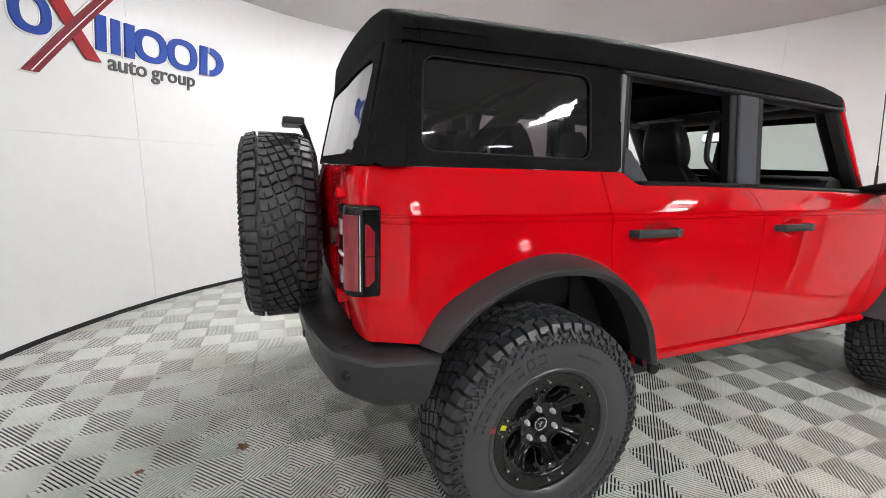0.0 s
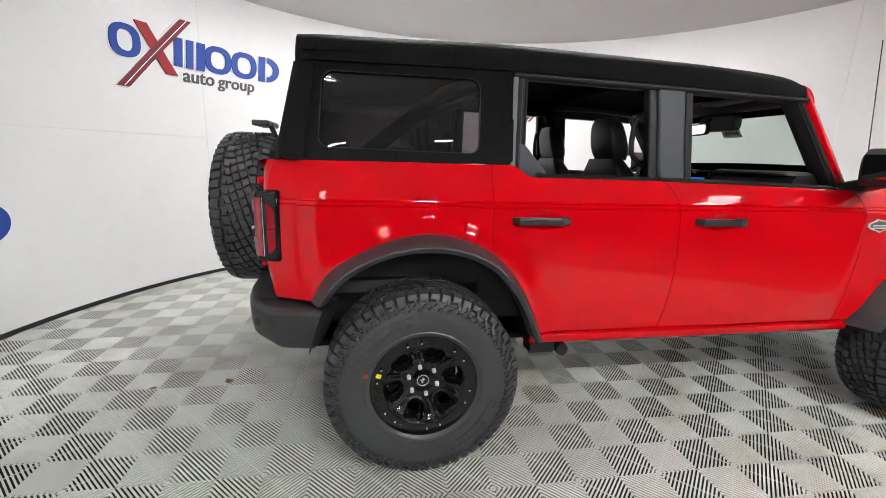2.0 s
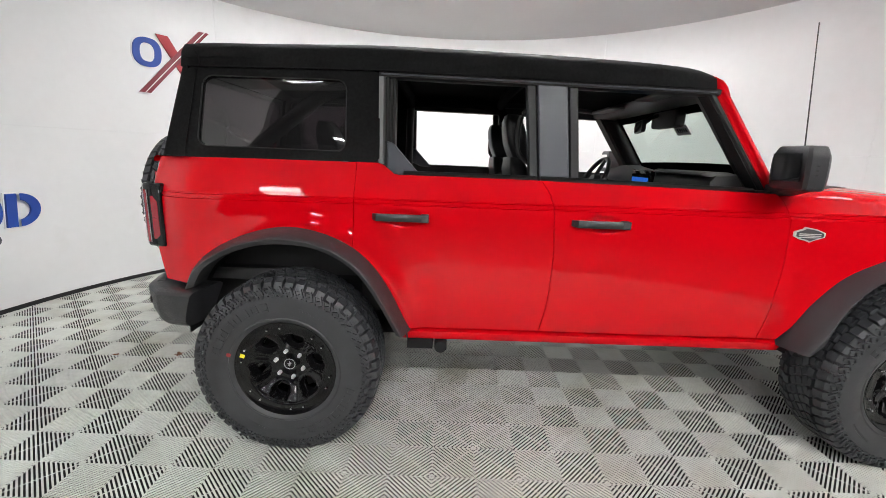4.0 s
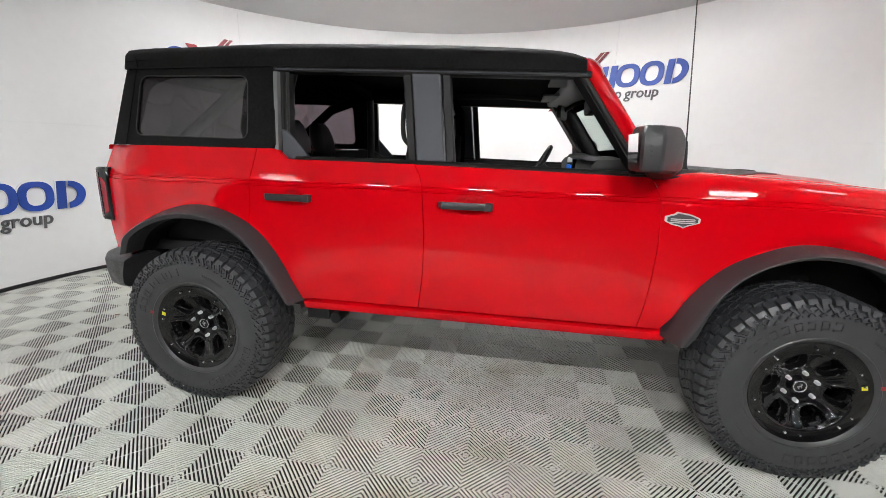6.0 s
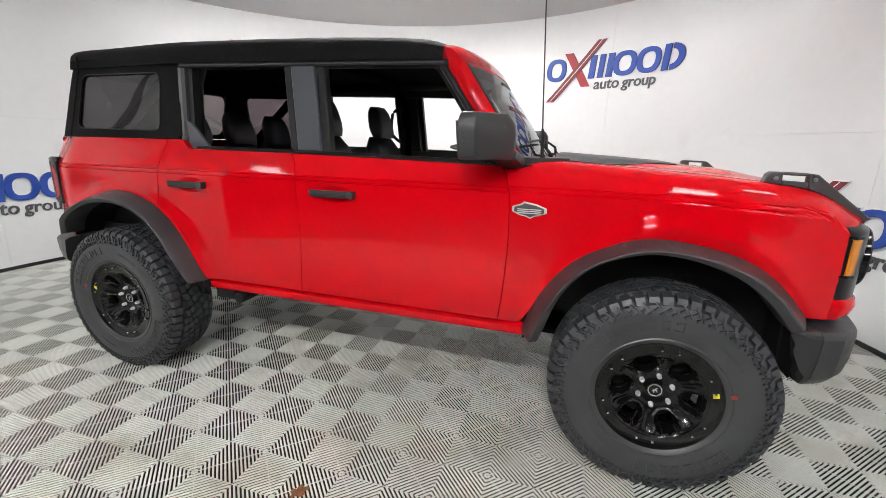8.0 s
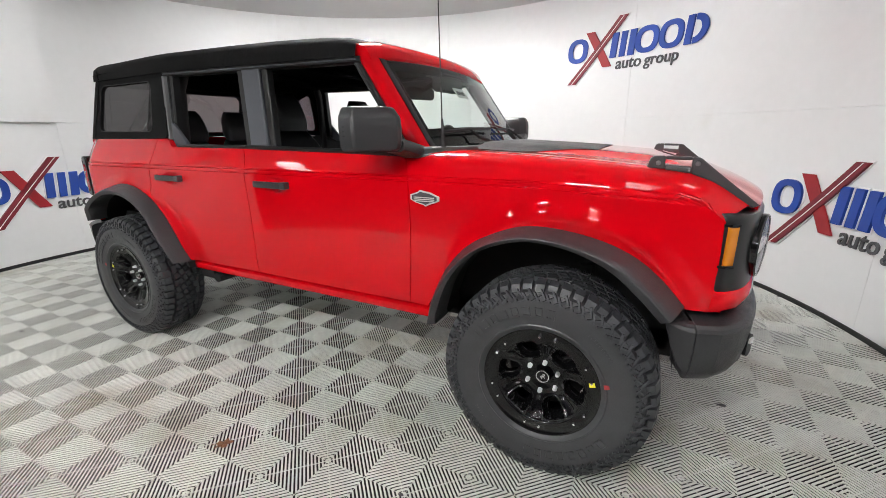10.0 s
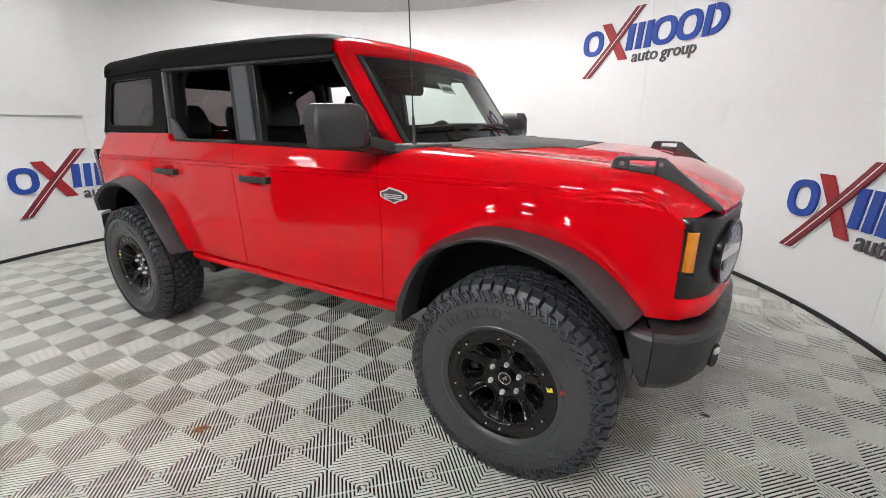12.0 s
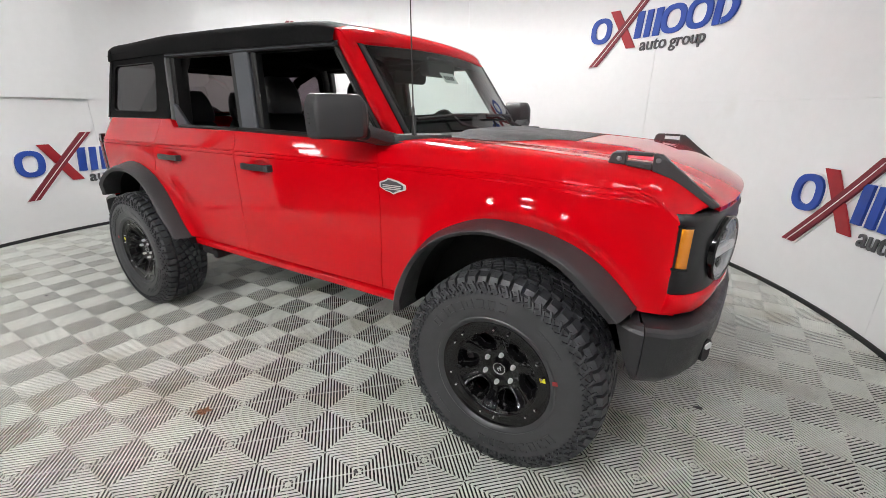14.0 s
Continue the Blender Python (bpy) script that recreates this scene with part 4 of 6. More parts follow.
# ---- side rails, pillars, seals
for s in (-1, 1):
    bm = bmesh.new()
    grid(bm, [[Vector((x, s * w, flap_z(x) + dz)) for w, dz in ((0.728, 0.004), (0.732, -0.004), (0.730, -0.020), (0.705, -0.026), (0.66, -0.024), (0.64, 0.03))] for x in (lerp(0.40, 1.96, i / 12) for i in range(13))])
    part("roof_rail", bm, M_SEAL, car, "black side rail above the doors", smooth_angle=30)
    bm = bmesh.new()
    tube(bm, [(x, s * 0.734, flap_z(x) - 0.010) for x in (lerp(0.41, 1.94, i / 12) for i in range(13))], 0.0035, 8)
    part("rail_trim", bm, M_GREYTRIM, car)
    # B pillar: grey outer plates, black seals at both sides
    bw = lambda z: lerp(0.752, 0.722, (z - 1.32) / 0.44)
    for name, x0, x1, material, out in (("pillar_seal", 1.075, 1.118, M_SEAL, -0.006), ("pillar_trim", 1.122, 1.262, M_GREYTRIM, 0.004), ("pillar_seal", 1.268, 1.312, M_SEAL, -0.006)):
        bm = bmesh.new()
        slope = 0.040
        rows = []
        for k in range(9):
            z = lerp(1.322, 1.768, k / 8)
            dx = slope * (1.768 - z) / 0.45
            rows.append([Vector((x0 + dx, s * (bw(z) - 0.05), z)), Vector((x0 + dx, s * (bw(z) + out - 0.006), z)), Vector((x0 + dx + 0.006, s * (bw(z) + out), z)), Vector((x1 + dx - 0.006, s * (bw(z) + out), z)), Vector((x1 + dx, s * (bw(z) + out - 0.006), z)), Vector((x1 + dx, s * (bw(z) - 0.05), z))])
        grid(bm, rows)
        part(name, bm, material, car, smooth_angle=30)
    # C pillar strip and the little fixed triangle of the rear door
    bm = bmesh.new()
    grid(bm, [[Vector((0.400, s * (bw(z) - 0.03), z)), Vector((0.400, s * (bw(z) + 0.016), z)), Vector((0.420, s * (bw(z) + 0.016), z)), Vector((0.430, s * (bw(z) - 0.03), z))] for z in (1.385, 1.5, 1.65, 1.772)])
    part("pillar_strip", bm, M_SILVER, car, "light grey strip at the rear pillar", smooth_angle=30)
    bm = bmesh.new()
    grid(bm, [[Vector((0.430 + d, s * (bw(z) + o), z)) for d, o in ((0.0, -0.05), (0.0, 0.0), (0.014, 0.003), (0.020, -0.006), (0.028, -0.006), (0.034, 0.0), (0.044, -0.008), (0.048, -0.05))] for z in (1.37, 1.5, 1.65, 1.772)])
    part("door_seal", bm, M_SEAL, car, smooth_angle=20)
    bm = bmesh.new()
    prism(bm, [(0.440, 1.34), (0.600, 1.335), (0.585, 1.352), (0.470, 1.478), (0.440, 1.490)], 0, 0.02, Matrix(((1, 0, 0, 0), (0, 0, s, s * 0.735), (0, 1, 0, 0), (0, 0, 0, 1))))
    part("door_triangle", bm, M_GREYTRIM, doors[s, 0], "dark grey corner trim of the rear door", bevel=0.004)
    # belt mouldings on both doors
    for key, x0, x1, c0, c1 in ((0, 0.52, 1.145, 0.30, 1.16), (1, 1.16, 2.16, 1.16, 2.27)):
        bm = bmesh.new()
        grid(bm, [[Vector((x, s * w, belt(x) + dz)) for w, dz in ((0.765, -0.004), (0.784, -0.002), (0.786, 0.010), (0.770, 0.020), (0.745, 0.020), (0.735, -0.02))] for x in (lerp(x0, x1, i / 10) for i in range(11))])
        part("belt_moulding", bm, M_SEAL, doors[s, key], smooth_angle=30)
        # inner door trim
        bm = bmesh.new()
        grid(bm, [[Vector((x, s * w, z)) for w, z in ((0.755, belt(x) + 0.004), (0.68, belt(x) + 0.004), (0.655, 1.20), (0.66, 0.62))] for x in (lerp(c0, c1, i / 16) for i in range(17))])
        part("door_card", bm, M_DASH, doors[s, key], "black inner door trim", smooth_angle=30)
    bm = bmesh.new()
    grid(bm, [[Vector((x, s * w, z)) for w, z in ((0.765, 1.384), (0.69, 1.38), (0.66, 1.20), (0.64, 0.80))] for x in (-0.58, -0.3, 0.0, 0.30)])
    part("cargo_trim", bm, M_DASH, car, "black trim inside the rear quarter", smooth_angle=30)
    # handles
    for key, hx in enumerate(HANDLES):
        yb = side_w(hx - 0.12, 1.155)
        bm = bmesh.new()
        rows = []
        for i in range(13):
            u = i / 12
            x = hx + lerp(-0.128, 0.128, u)
            lift = 0.030 * smooth(0.0, 0.10, u) * smooth(1.0, 0.90, u)
            hh = 0.0165 if 0 < i < 12 else 0.013
            yy = yb + 0.004 + lift
            rows.append([Vector((x, s * (yy - 0.012), 1.152 - hh)), Vector((x, s * (yy - 0.002), 1.152 - hh)), Vector((x, s * yy, 1.152 - hh * 0.6)), Vector((x, s * (yy + 0.002), 1.152)), Vector((x, s * yy, 1.152 + hh * 0.6)), Vector((x, s * (yy - 0.002), 1.152 + hh)), Vector((x, s * (yy - 0.012), 1.152 + hh))])
        grid(bm, rows, closed=True, cap=True)
        handle = part("door_handle", bm, M_BUMPER, doors[s, key], "dark grey plastic pull handle", smooth_angle=40)
        bm = bmesh.new()
        yc = s * (yb + 0.004 + 0.031)
        box(bm, (hx + 0.094, min(yc, yc - s * 0.040), 1.134), (hx + 0.130, max(yc, yc - s * 0.040), 1.170))
        part("handle_cap", bm, M_PLASTIC, handle, "lighter end block of the handle", bevel=0.004)

# ---- windscreen frame, glass, cowl
def pillar_pts(z):
    f = (z - 1.335) / (1.80 - 1.335)
    xo, wo = lerp(2.285, 1.962, f), lerp(0.742, 0.715, f)
    return xo, wo


for s in (-1, 1):
    bm = bmesh.new()
    rows = []
    for k in range(13):
        z = lerp(1.315, 1.815, k / 12)
        x, w = pillar_pts(z)
        sect = [(x - 0.070, w - 0.07), (x - 0.062, w - 0.020), (x - 0.050, w - 0.006), (x - 0.02, w + 0.002), (x + 0.004, w - 0.002), (x + 0.018, w - 0.010), (x + 0.036, w - 0.036), (x + 0.038, w - 0.045), (x + 0.020, w - 0.075)]
        rows.append([Vector((a, s * b, z)) for a, b in sect])
    grid(bm, rows, closed=True, cap=True)
    part("windscreen_pillar", bm, M_RED, car, "red windscreen pillar", smooth_angle=45)
    # black seal behind the pillar, front edge of the door opening
    bm = bmesh.new()
    rows = []
    for k in range(13):
        z = lerp(1.31, 1.772, k / 12)
        x, w = pillar_pts(z)
        rows.append([Vector((x + a, s * (w + b), z)) for a, b in ((-0.052, -0.004), (-0.060, 0.004), (-0.075, 0.002), (-0.085, -0.006), (-0.092, -0.002), (-0.100, -0.012), (-0.118, -0.04), (-0.10, -0.09), (-0.05, -0.09))])
    grid(bm, rows, closed=True, cap=True)
    part("pillar_seal", bm, M_SEAL, car, "black rubber door seal", smooth_angle=25)
bm = bmesh.new()
rows = []
for i in range(25):
    v = i / 12 - 1
    y = 0.712 * v
    bx, bz = 0.055 * (1 - v * v) - 0.012 * abs(v) ** 12, 0.012 * (1 - v * v) - 0.022 * abs(v) ** 12
    rows.append([Vector((x + bx, y, z + bz)) for x, z in ((1.90, 1.80), (1.90, 1.845), (1.945, 1.848), (1.985, 1.832), (2.010, 1.806), (2.028, 1.770), (2.020, 1.750), (1.97, 1.752))])
grid(bm, rows, closed=True, cap=True)
part("windscreen_header", bm, M_RED, car, "red windscreen header", smooth_angle=45)

for s in (-1, 1):
    bm = bmesh.new()
    tube(bm, [(pillar_pts(z)[0] - 0.018, s * (pillar_pts(z)[1] - 0.078), z) for z in (1.28, 1.40, 1.52, 1.64, 1.76, 1.80)], 0.052, 10)
    part("inner_trim", bm, M_SEAL, car, "black inner pillar trim", smooth_angle=60)
bm = bmesh.new()
grid(bm, [[Vector((x + 0.055 * (1 - v * v), 0.66 * v, z + 0.012 * (1 - v * v))) for x, z in ((2.014, 1.744), (1.99, 1.735), (1.86, 1.752), (1.84, 1.80), (1.90, 1.838), (1.94, 1.835))] for v in (i / 8 - 1 for i in range(17))])
part("inner_trim", bm, M_SEAL, car, "black inner header trim", smooth_angle=60)


def screen_point(u, v):
    """u across from -1 to 1, v from the foot to the head."""
    x = lerp(2.321, 2.022, v) + 0.06 * (1 - u * u)
    return Vector((x, u * lerp(0.694, 0.668, v), lerp(1.335, 1.765, v) + 0.012 * (1 - u * u)))


bm = bmesh.new()
grid(bm, [[screen_point(i / 10 - 1, k / 8) for k in range(9)] for i in range(21)])
g = part("windscreen", bm, M_WINDSCREEN, car, "clear faintly green windscreen glass")
g.visible_shadow = False
bm = bmesh.new()
for v0, v1 in ((0.86, 1.0),):
    grid(bm, [[screen_point(i / 10 - 1, v) + Vector((-0.004, 0, 0)) for v in (v0, v1)] for i in range(21)])
for s in (-1, 1):
    cols = [[screen_point(s * u, v) + Vector((-0.004, 0, 0)) for v in (0, 0.25, 0.5, 0.75, 1.0)] for u in (0.90, 0.965)]
    edge = [screen_point(s, v) for v in (0, 0.25, 0.5, 0.75, 1.0)]
    cols.append([Vector((pillar_pts(p.z)[0] + 0.0390, s * (pillar_pts(p.z)[1] - 0.044), p.z)) for p in edge])
    grid(bm, cols)
grid(bm, [[screen_point(i / 10 - 1, v) + Vector((-0.004, 0, 0)) for v in (0, 0.11, 0.22)] for i in range(21)])
part("screen_border", bm, M_CLOTH, car, "black printed border of the windscreen")
bm = bmesh.new()
prism(bm, rounded(0.30, 0.10, 0.03), -0.02, 0.04, Matrix(((0, 0, 1, 2.075), (1, 0, 0, -0.04), (0, 1, 0, 1.695), (0, 0, 0, 1))))
part("sensor_housing", bm, M_DASH, car, "black camera housing behind the windscreen", bevel=0.008)
bm = bmesh.new()
box(bm, (-0.075, -0.035, 0.0), (0.075, 0.035, 0.001), Matrix.Translation(screen_point(-0.08, 0.67) + Vector((-0.006, 0, 0))) @ pose(0, 0, 0, 0, 0, 0) @ Matrix(((0, -0.62, 1, 0), (1, 0, 0, 0), (0, 0.8, 0.6, 0), (0, 0, 0, 1))))
paper = part("paper_tag", bm, M_WHITE, car, "small white paper tag inside the windscreen", smooth_angle=0)
bm = bmesh.new()
for k in range(5):
    box(bm, (-0.055 + 0.022 * k, -0.015, -0.0012), (-0.040 + 0.022 * k, 0.012, 0.0022), Matrix.Translation(screen_point(-0.08, 0.67) + Vector((-0.006, 0, 0))) @ Matrix(((0, -0.62, 1, 0), (1, 0, 0, 0), (0, 0.8, 0.6, 0), (0, 0, 0, 1))))
part("tag_bars", bm, M_SIGNGREY, paper, smooth_angle=0)

bm = bmesh.new()
grid(bm, [[Vector((lerp(2.29, 2.462, k / 4) + 0.055 * (1 - (y / 0.69) ** 2) * (1 - k / 4), y, lerp(1.352, 1.326, k / 4))) for k in range(5)] for y in (0.72 * (i / 10 - 1) for i in range(21))])
part("cowl", bm, M_PLASTIC, car, "black plastic cowl below the windscreen")
for s in (-1, 1):
    bm = bmesh.new()
    prism(bm, [(2.235, s * 0.800), (2.34, s * 0.795), (2.43, s * 0.745), (2.50, s * 0.665), (2.52, s * 0.600), (2.36, s * 0.585), (2.24, s * 0.68)], 1.315, 1.352)
    part("cowl_corner", bm, M_PLASTIC, car, "dark grey plastic cowl corner on the fender", bevel=0.006)
    bm = bmesh.new()
    prism(bm, [(2.16, s * 0.80), (2.33, s * 0.812), (2.39, s * 0.79), (2.33, s * 0.74), (2.16, s * 0.74)], 1.292, 1.322)
    part("mirror_patch", bm, M_SEAL, doors[s, 1], "", bevel=0.004)
for side, y0, y1 in ((-1, -0.58, -0.02), (1, 0.10, 0.58)):
    bm = bmesh.new()
    A = screen_point(y0 / 0.685, 0.155) + Vector((0.02, 0, 0.012))
    B = screen_point(y1 / 0.685, 0.165) + Vector((0.02, 0, 0.014))
    tube(bm, [A, A.lerp(B, 0.5) + Vector((0.012, 0, 0.006)), B], 0.007, 8)
    C = Vector((2.40, y1 - 0.05, 1.352))
    tube(bm, [A.lerp(B, 0.5) + Vector((0.012, 0, 0.008)), A.lerp(C, 0.6) + Vector((0.02, 0, 0.012)), C], [0.006, 0.008, 0.011], 8)
    tube(bm, [C - Vector((0, 0, 0.02)), C + Vector((0, 0, 0.012))], 0.014, 10)
    part("wiper", bm, M_SEAL, car, "black wiper resting on the windscreen")

# ---- door mirrors
for s in (-1, 1):
    mir = new("door_mirror")
    mir.parent = car
    mir["label"] = "dark grey plastic door mirror"
    bm = bmesh.new()
    rows = []
    for k, (z, g) in enumerate(((1.343, 0.84), (1.350, 0.93), (1.366, 0.975), (1.40, 0.995), (1.44, 1.0), (1.470, 0.985), (1.482, 0.96), (1.508, 0.85), (1.516, 0.79), (1.519, 0.70))):
        plan = [(2.112, 0.915), (2.112, 1.094), (2.120, 1.108), (2.182, 1.112), (2.192, 1.108), (2.201, 1.099), (2.300, 0.992), (2.312, 0.972), (2.314, 0.950), (2.306, 0.930), (2.255, 0.905)]
        cx, cw = 2.170, 1.01
        rows.append([Vector((cx + (x - cx) * g - 0.03 * (z - 1.42), s * (cw + (w - cw) * g), z)) for x, w in plan])
    grid(bm, rows, closed=True, cap=True)
    part("housing", bm, M_MIRRORCASE, mir, smooth_angle=24)
    for z in (1.405, 1.423, 1.441):
        bm = bmesh.new()
        box(bm, (2.140, min(s * 1.106, s * 1.1118), z - 0.0025), (2.150, max(s * 1.106, s * 1.1118), z + 0.0025))
        part("slot", bm, M_SEAL, mir)
    bm = bmesh.new()
    grid(bm, [[Vector((2.1065 - 0.09 * (z - 1.42), s * w, z)) for w in (0.932, 0.96, 1.04, 1.078)] for z in (1.378, 1.40, 1.46, 1.488)])
    part("mirror_pane", bm, M_MIRROR, mir, "mirror glass", smooth_angle=0)
    bm = bmesh.new()
    rows = []
    for f in (0, 0.25, 0.5, 0.75, 1):
        y = lerp(0.77, 0.935, f)
        x = lerp(2.285, 2.262, f)
        h = lerp(0.032, 0.030, f)
        zc = lerp(1.325, 1.366, f)
        rows.append([Vector((x + a * 0.055, s * y, zc + b * h)) for a, b in ((1, 0.3), (0.7, 1), (-0.7, 1), (-1, 0.3), (-1, -0.6), (-0.6, -1), (0.6, -1), (1, -0.6))])
    grid(bm, rows, closed=True, cap=True)
    part("mirror_arm", bm, M_MIRRORCASE, mir, smooth_angle=40)

# ---- antenna on the right cowl corner
bm = bmesh.new()
tube(bm, [(2.405, -0.742, 1.345), (2.403, -0.741, 1.362), (2.400, -0.738, 1.42), (2.396, -0.736, 1.47), (2.395, -0.735, 1.475), (2.362, -0.70, 2.07)], [0.016, 0.009, 0.0075, 0.006, 0.0032, 0.0025], 8)
part("antenna", bm, M_SEAL, car, "thin black whip antenna")

# ---- trail sights on the fender tops
for s in (-1, 1):
    bm = bmesh.new()
    to = Matrix(((1, 0, 0, 0), (0, 0, s, s * 0.701), (0, 1, 0, 0), (0, 0, 0, 1)))
    prism(bm, [(3.240, 1.284), (3.250, 1.318), (3.262, 1.327), (3.300, 1.328), (3.300, 1.282)], 0, 0.042, to)
    prism(bm, [(3.300, 1.316), (3.300, 1.328), (3.385, 1.326), (3.385, 1.314)], 0, 0.042, to)
    prism(bm, [(3.300, 1.279), (3.300, 1.296), (3.385, 1.292), (3.385, 1.268)], 0, 0.042, to)
    prism(bm, [(3.385, 1.268), (3.385, 1.326), (3.412, 1.322), (3.470, 1.274), (3.560, 1.202), (3.602, 1.168), (3.580, 1.158), (3.46, 1.237)], 0, 0.040, to)
    sight = part("trail_sight", bm, M_PLASTIC, car, "black bracket on the fender top", bevel=0.005)
    for x in (3.278, 3.402):
        bm = bmesh.new()
        lathe(bm, [(0.0001, 0.006), (0.007, 0.005), (0.009, 0.0)], 10, Matrix(((1, 0, 0, x), (0, 0, s, s * 0.743), (0, 1, 0, 1.303), (0, 0, 0, 1))))
        part("bolt", bm, M_STEEL, sight)

# ---- nose: black face with lamps, red lower strip, bumper
FACE = [(3.490, 0.824), (3.500, 0.836), (3.518, 0.838), (3.538, 0.830), (3.560, 0.812), (3.582, 0.785), (3.604, 0.745), (3.624, 0.685), (3.640, 0.610), (3.654, 0.54), (3.670, 0.46), (3.690, 0.22), (3.700, 0.0)]
plan = [(x, -w) for x, w in FACE] + [(x, w) for x, w in FACE[-2::-1]]
bm = bmesh.new()
rows = []
for z, ins in ((0.868, 0.020), (0.872, 0.006), (0.885, 0.0), (1.0, 0.0), (1.10, 0.0), (1.128, 0.002), (1.142, 0.008), (1.149, 0.022), (1.148, 0.10)):
    rows.append([Vector((x - ins, y * (1 - ins * 0.4), z)) for x, y in plan])
grid(bm, rows)
face = part("grille_panel", bm, M_GRILLE, car, "black front panel with grille", smooth_angle=40)
for k in range(5):
    bm = bmesh.new()
    z = 0.925 + 0.045 * k
    grid(bm, [[Vector((x + d, y, z + h)) for d, h in ((0.0, -0.012), (0.002, -0.009), (0.002, 0.009), (0.0, 0.012))] for x, y in plan if abs(y) < 0.46])
    part("grille_bar", bm, M_GLOSSBLACK, face, smooth_angle=20)
for s in (-1, 1):
    lampo = new("headlight")
    lampo.parent = car
    lampo["label"] = "round headlight with a bright cross bar"
    c, n = math.cos(radians(17)), math.sin(radians(17))
    to = Matrix(((-n, 0, c, 3.627), (s * c, 0, s * n, s * 0.655), (0, 1, 0, 1.014), (0, 0, 0, 1)))
    bm = bmesh.new()
    lathe(bm, [(0.103, 0.018), (0.096, 0.011), (0.05, 0.004), (0.0001, 0.003)], 40, to)
    part("reflector", bm, M_LAMPGREY, lampo, "bright lamp bowl")
    bm = bmesh.new()
    lathe(bm, [(0.115, -0.030), (0.115, 0.017), (0.111, 0.022), (0.104, 0.020), (0.103, 0.010)], 40, to)
    part("bezel", bm, M_GLOSSBLACK, lampo)
    bm = bmesh.new()
    prism(bm, rounded(0.200, 0.030, 0.008), 0.002, 0.020, to)
    part("light_bar", bm, M_WHITE, lampo, "white light bar", bevel=0.003)
    bm = bmesh.new()
    for cy in (-0.05, 0.05):
        lathe(bm, [(0.0001, 0.012), (0.020, 0.010), (0.026, 0.003)], 20, to @ pose(0, cy, 0))
    part("lamp_lens", bm, M_GLOSSBLACK, lampo)
    bm = bmesh.new()
    lathe(bm, [(0.104, 0.020), (0.085, 0.025), (0.05, 0.029), (0.0001, 0.031)], 36, to)
    pane = part("lens_cover", bm, M_LENS, lampo, "clear lamp cover")
    pane.visible_shadow = False
    bm = bmesh.new()
    rows = []
    for z in (0.972, 0.976, 1.04, 1.102, 1.106):
        e = 0.004 if z in (0.972, 1.106) else 0.0
        rows.append([Vector((x, s * (w + 0.006 - e), z)) for x, w in ((3.509, 0.836), (3.512, 0.841), (3.521, 0.841), (3.534, 0.834), (3.542, 0.827))])
    grid(bm, rows)
    part("turn_lamp", bm, M_AMBER, car, "amber side lamp", smooth_angle=40)
    for z0, z1 in ((0.962, 0.971), (1.107, 1.116)):
        bm = bmesh.new()
        grid(bm, [[Vector((x, s * (w + 0.004), z)) for x, w in ((3.497, 0.836), (3.520, 0.842), (3.546, 0.826))] for z in (z0, z1)])
        part("lamp_frame", bm, M_GLOSSBLACK, car)
# red strip below the face
bm = bmesh.new()
rows = []
for x, y in plan:
    rows.append([Vector((x + a, y * b, z)) for a, b, z in ((-0.005, 0.990, 0.880), (0.006, 1.008, 0.872), (0.010, 1.016, 0.850), (0.0, 1.012, 0.815), (-0.03, 0.985, 0.790))])
grid(bm, rows)
part("nose_strip", bm, M_RED, car, "red strip below the grille", smooth_angle=50)


def bumper(path, sections, slant=0.0):
    """path of (x, w, top, foot); sections of (inward, height share); slant: how far the foot of both ends is drawn in."""
    full = [(x, -w, t, f) for x, w, t, f in path] + [(x, w, t, f) for x, w, t, f in path[-2::-1]]
    rows = []
    for i, (x, y, t, f) in enumerate(full):
        a, b = full[max(i - 1, 0)], full[min(i + 1, len(full) - 1)]
        d = Vector((b[0] - a[0], b[1] - a[1], 0)).normalized()
        n = Vector((d.y, -d.x, 0))
        if (n.y * y if abs(y) > 0.5 else n.x * (x - 1.5)) < 0:
            n = -n
        k = slant if i in (0, len(full) - 1) else slant * 0.6 if i in (1, len(full) - 2) else 0.0
        rows.append([Vector((x + k * (1 - h), y, lerp(f, t, h))) - n * inn for inn, h in sections])
    return rows


SECT = ((0.19, 1.0), (0.17, 1.07), (0.040, 1.02), (0.020, 1.0), (0.007, 0.955), (0.0, 0.90), (0.004, 0.50), (0.014, 0.20), (0.022, 0.13), (0.042, 0.02), (0.06, 0.0), (0.17, 0.04))
for s in (-1, 1):
    bm = bmesh.new()
    rows = bumper([(3.365, 0.905, 0.768, 0.735), (3.385, 0.915, 0.768, 0.655), (3.415, 0.921, 0.768, 0.575), (3.440, 0.922, 0.767, 0.540), (3.4605, 0.9205, 0.767, 0.536), (3.49, 0.907, 0.766, 0.54)], SECT)[:5]
    grid(bm, [[Vector((p.x, p.y * -s, p.z)) for p in r] for r in rows], closed=True, cap=True)
    part("bumper_end", bm, M_BUMPER, car, "dark grey bumper end piece", smooth_angle=22)
bm = bmesh.new()
grid(bm, bumper([(3.464, 0.9195, 0.766, 0.537), (3.54, 0.892, 0.764, 0.542), (3.598, 0.840, 0.765, 0.551), (3.640, 0.760, 0.766, 0.560), (3.668, 0.660, 0.768, 0.566), (3.690, 0.54, 0.770, 0.572), (3.704, 0.40, 0.772, 0.57), (3.718, 0.20, 0.772, 0.57), (3.720, 0.0, 0.772, 0.57)], SECT), closed=True, cap=True)
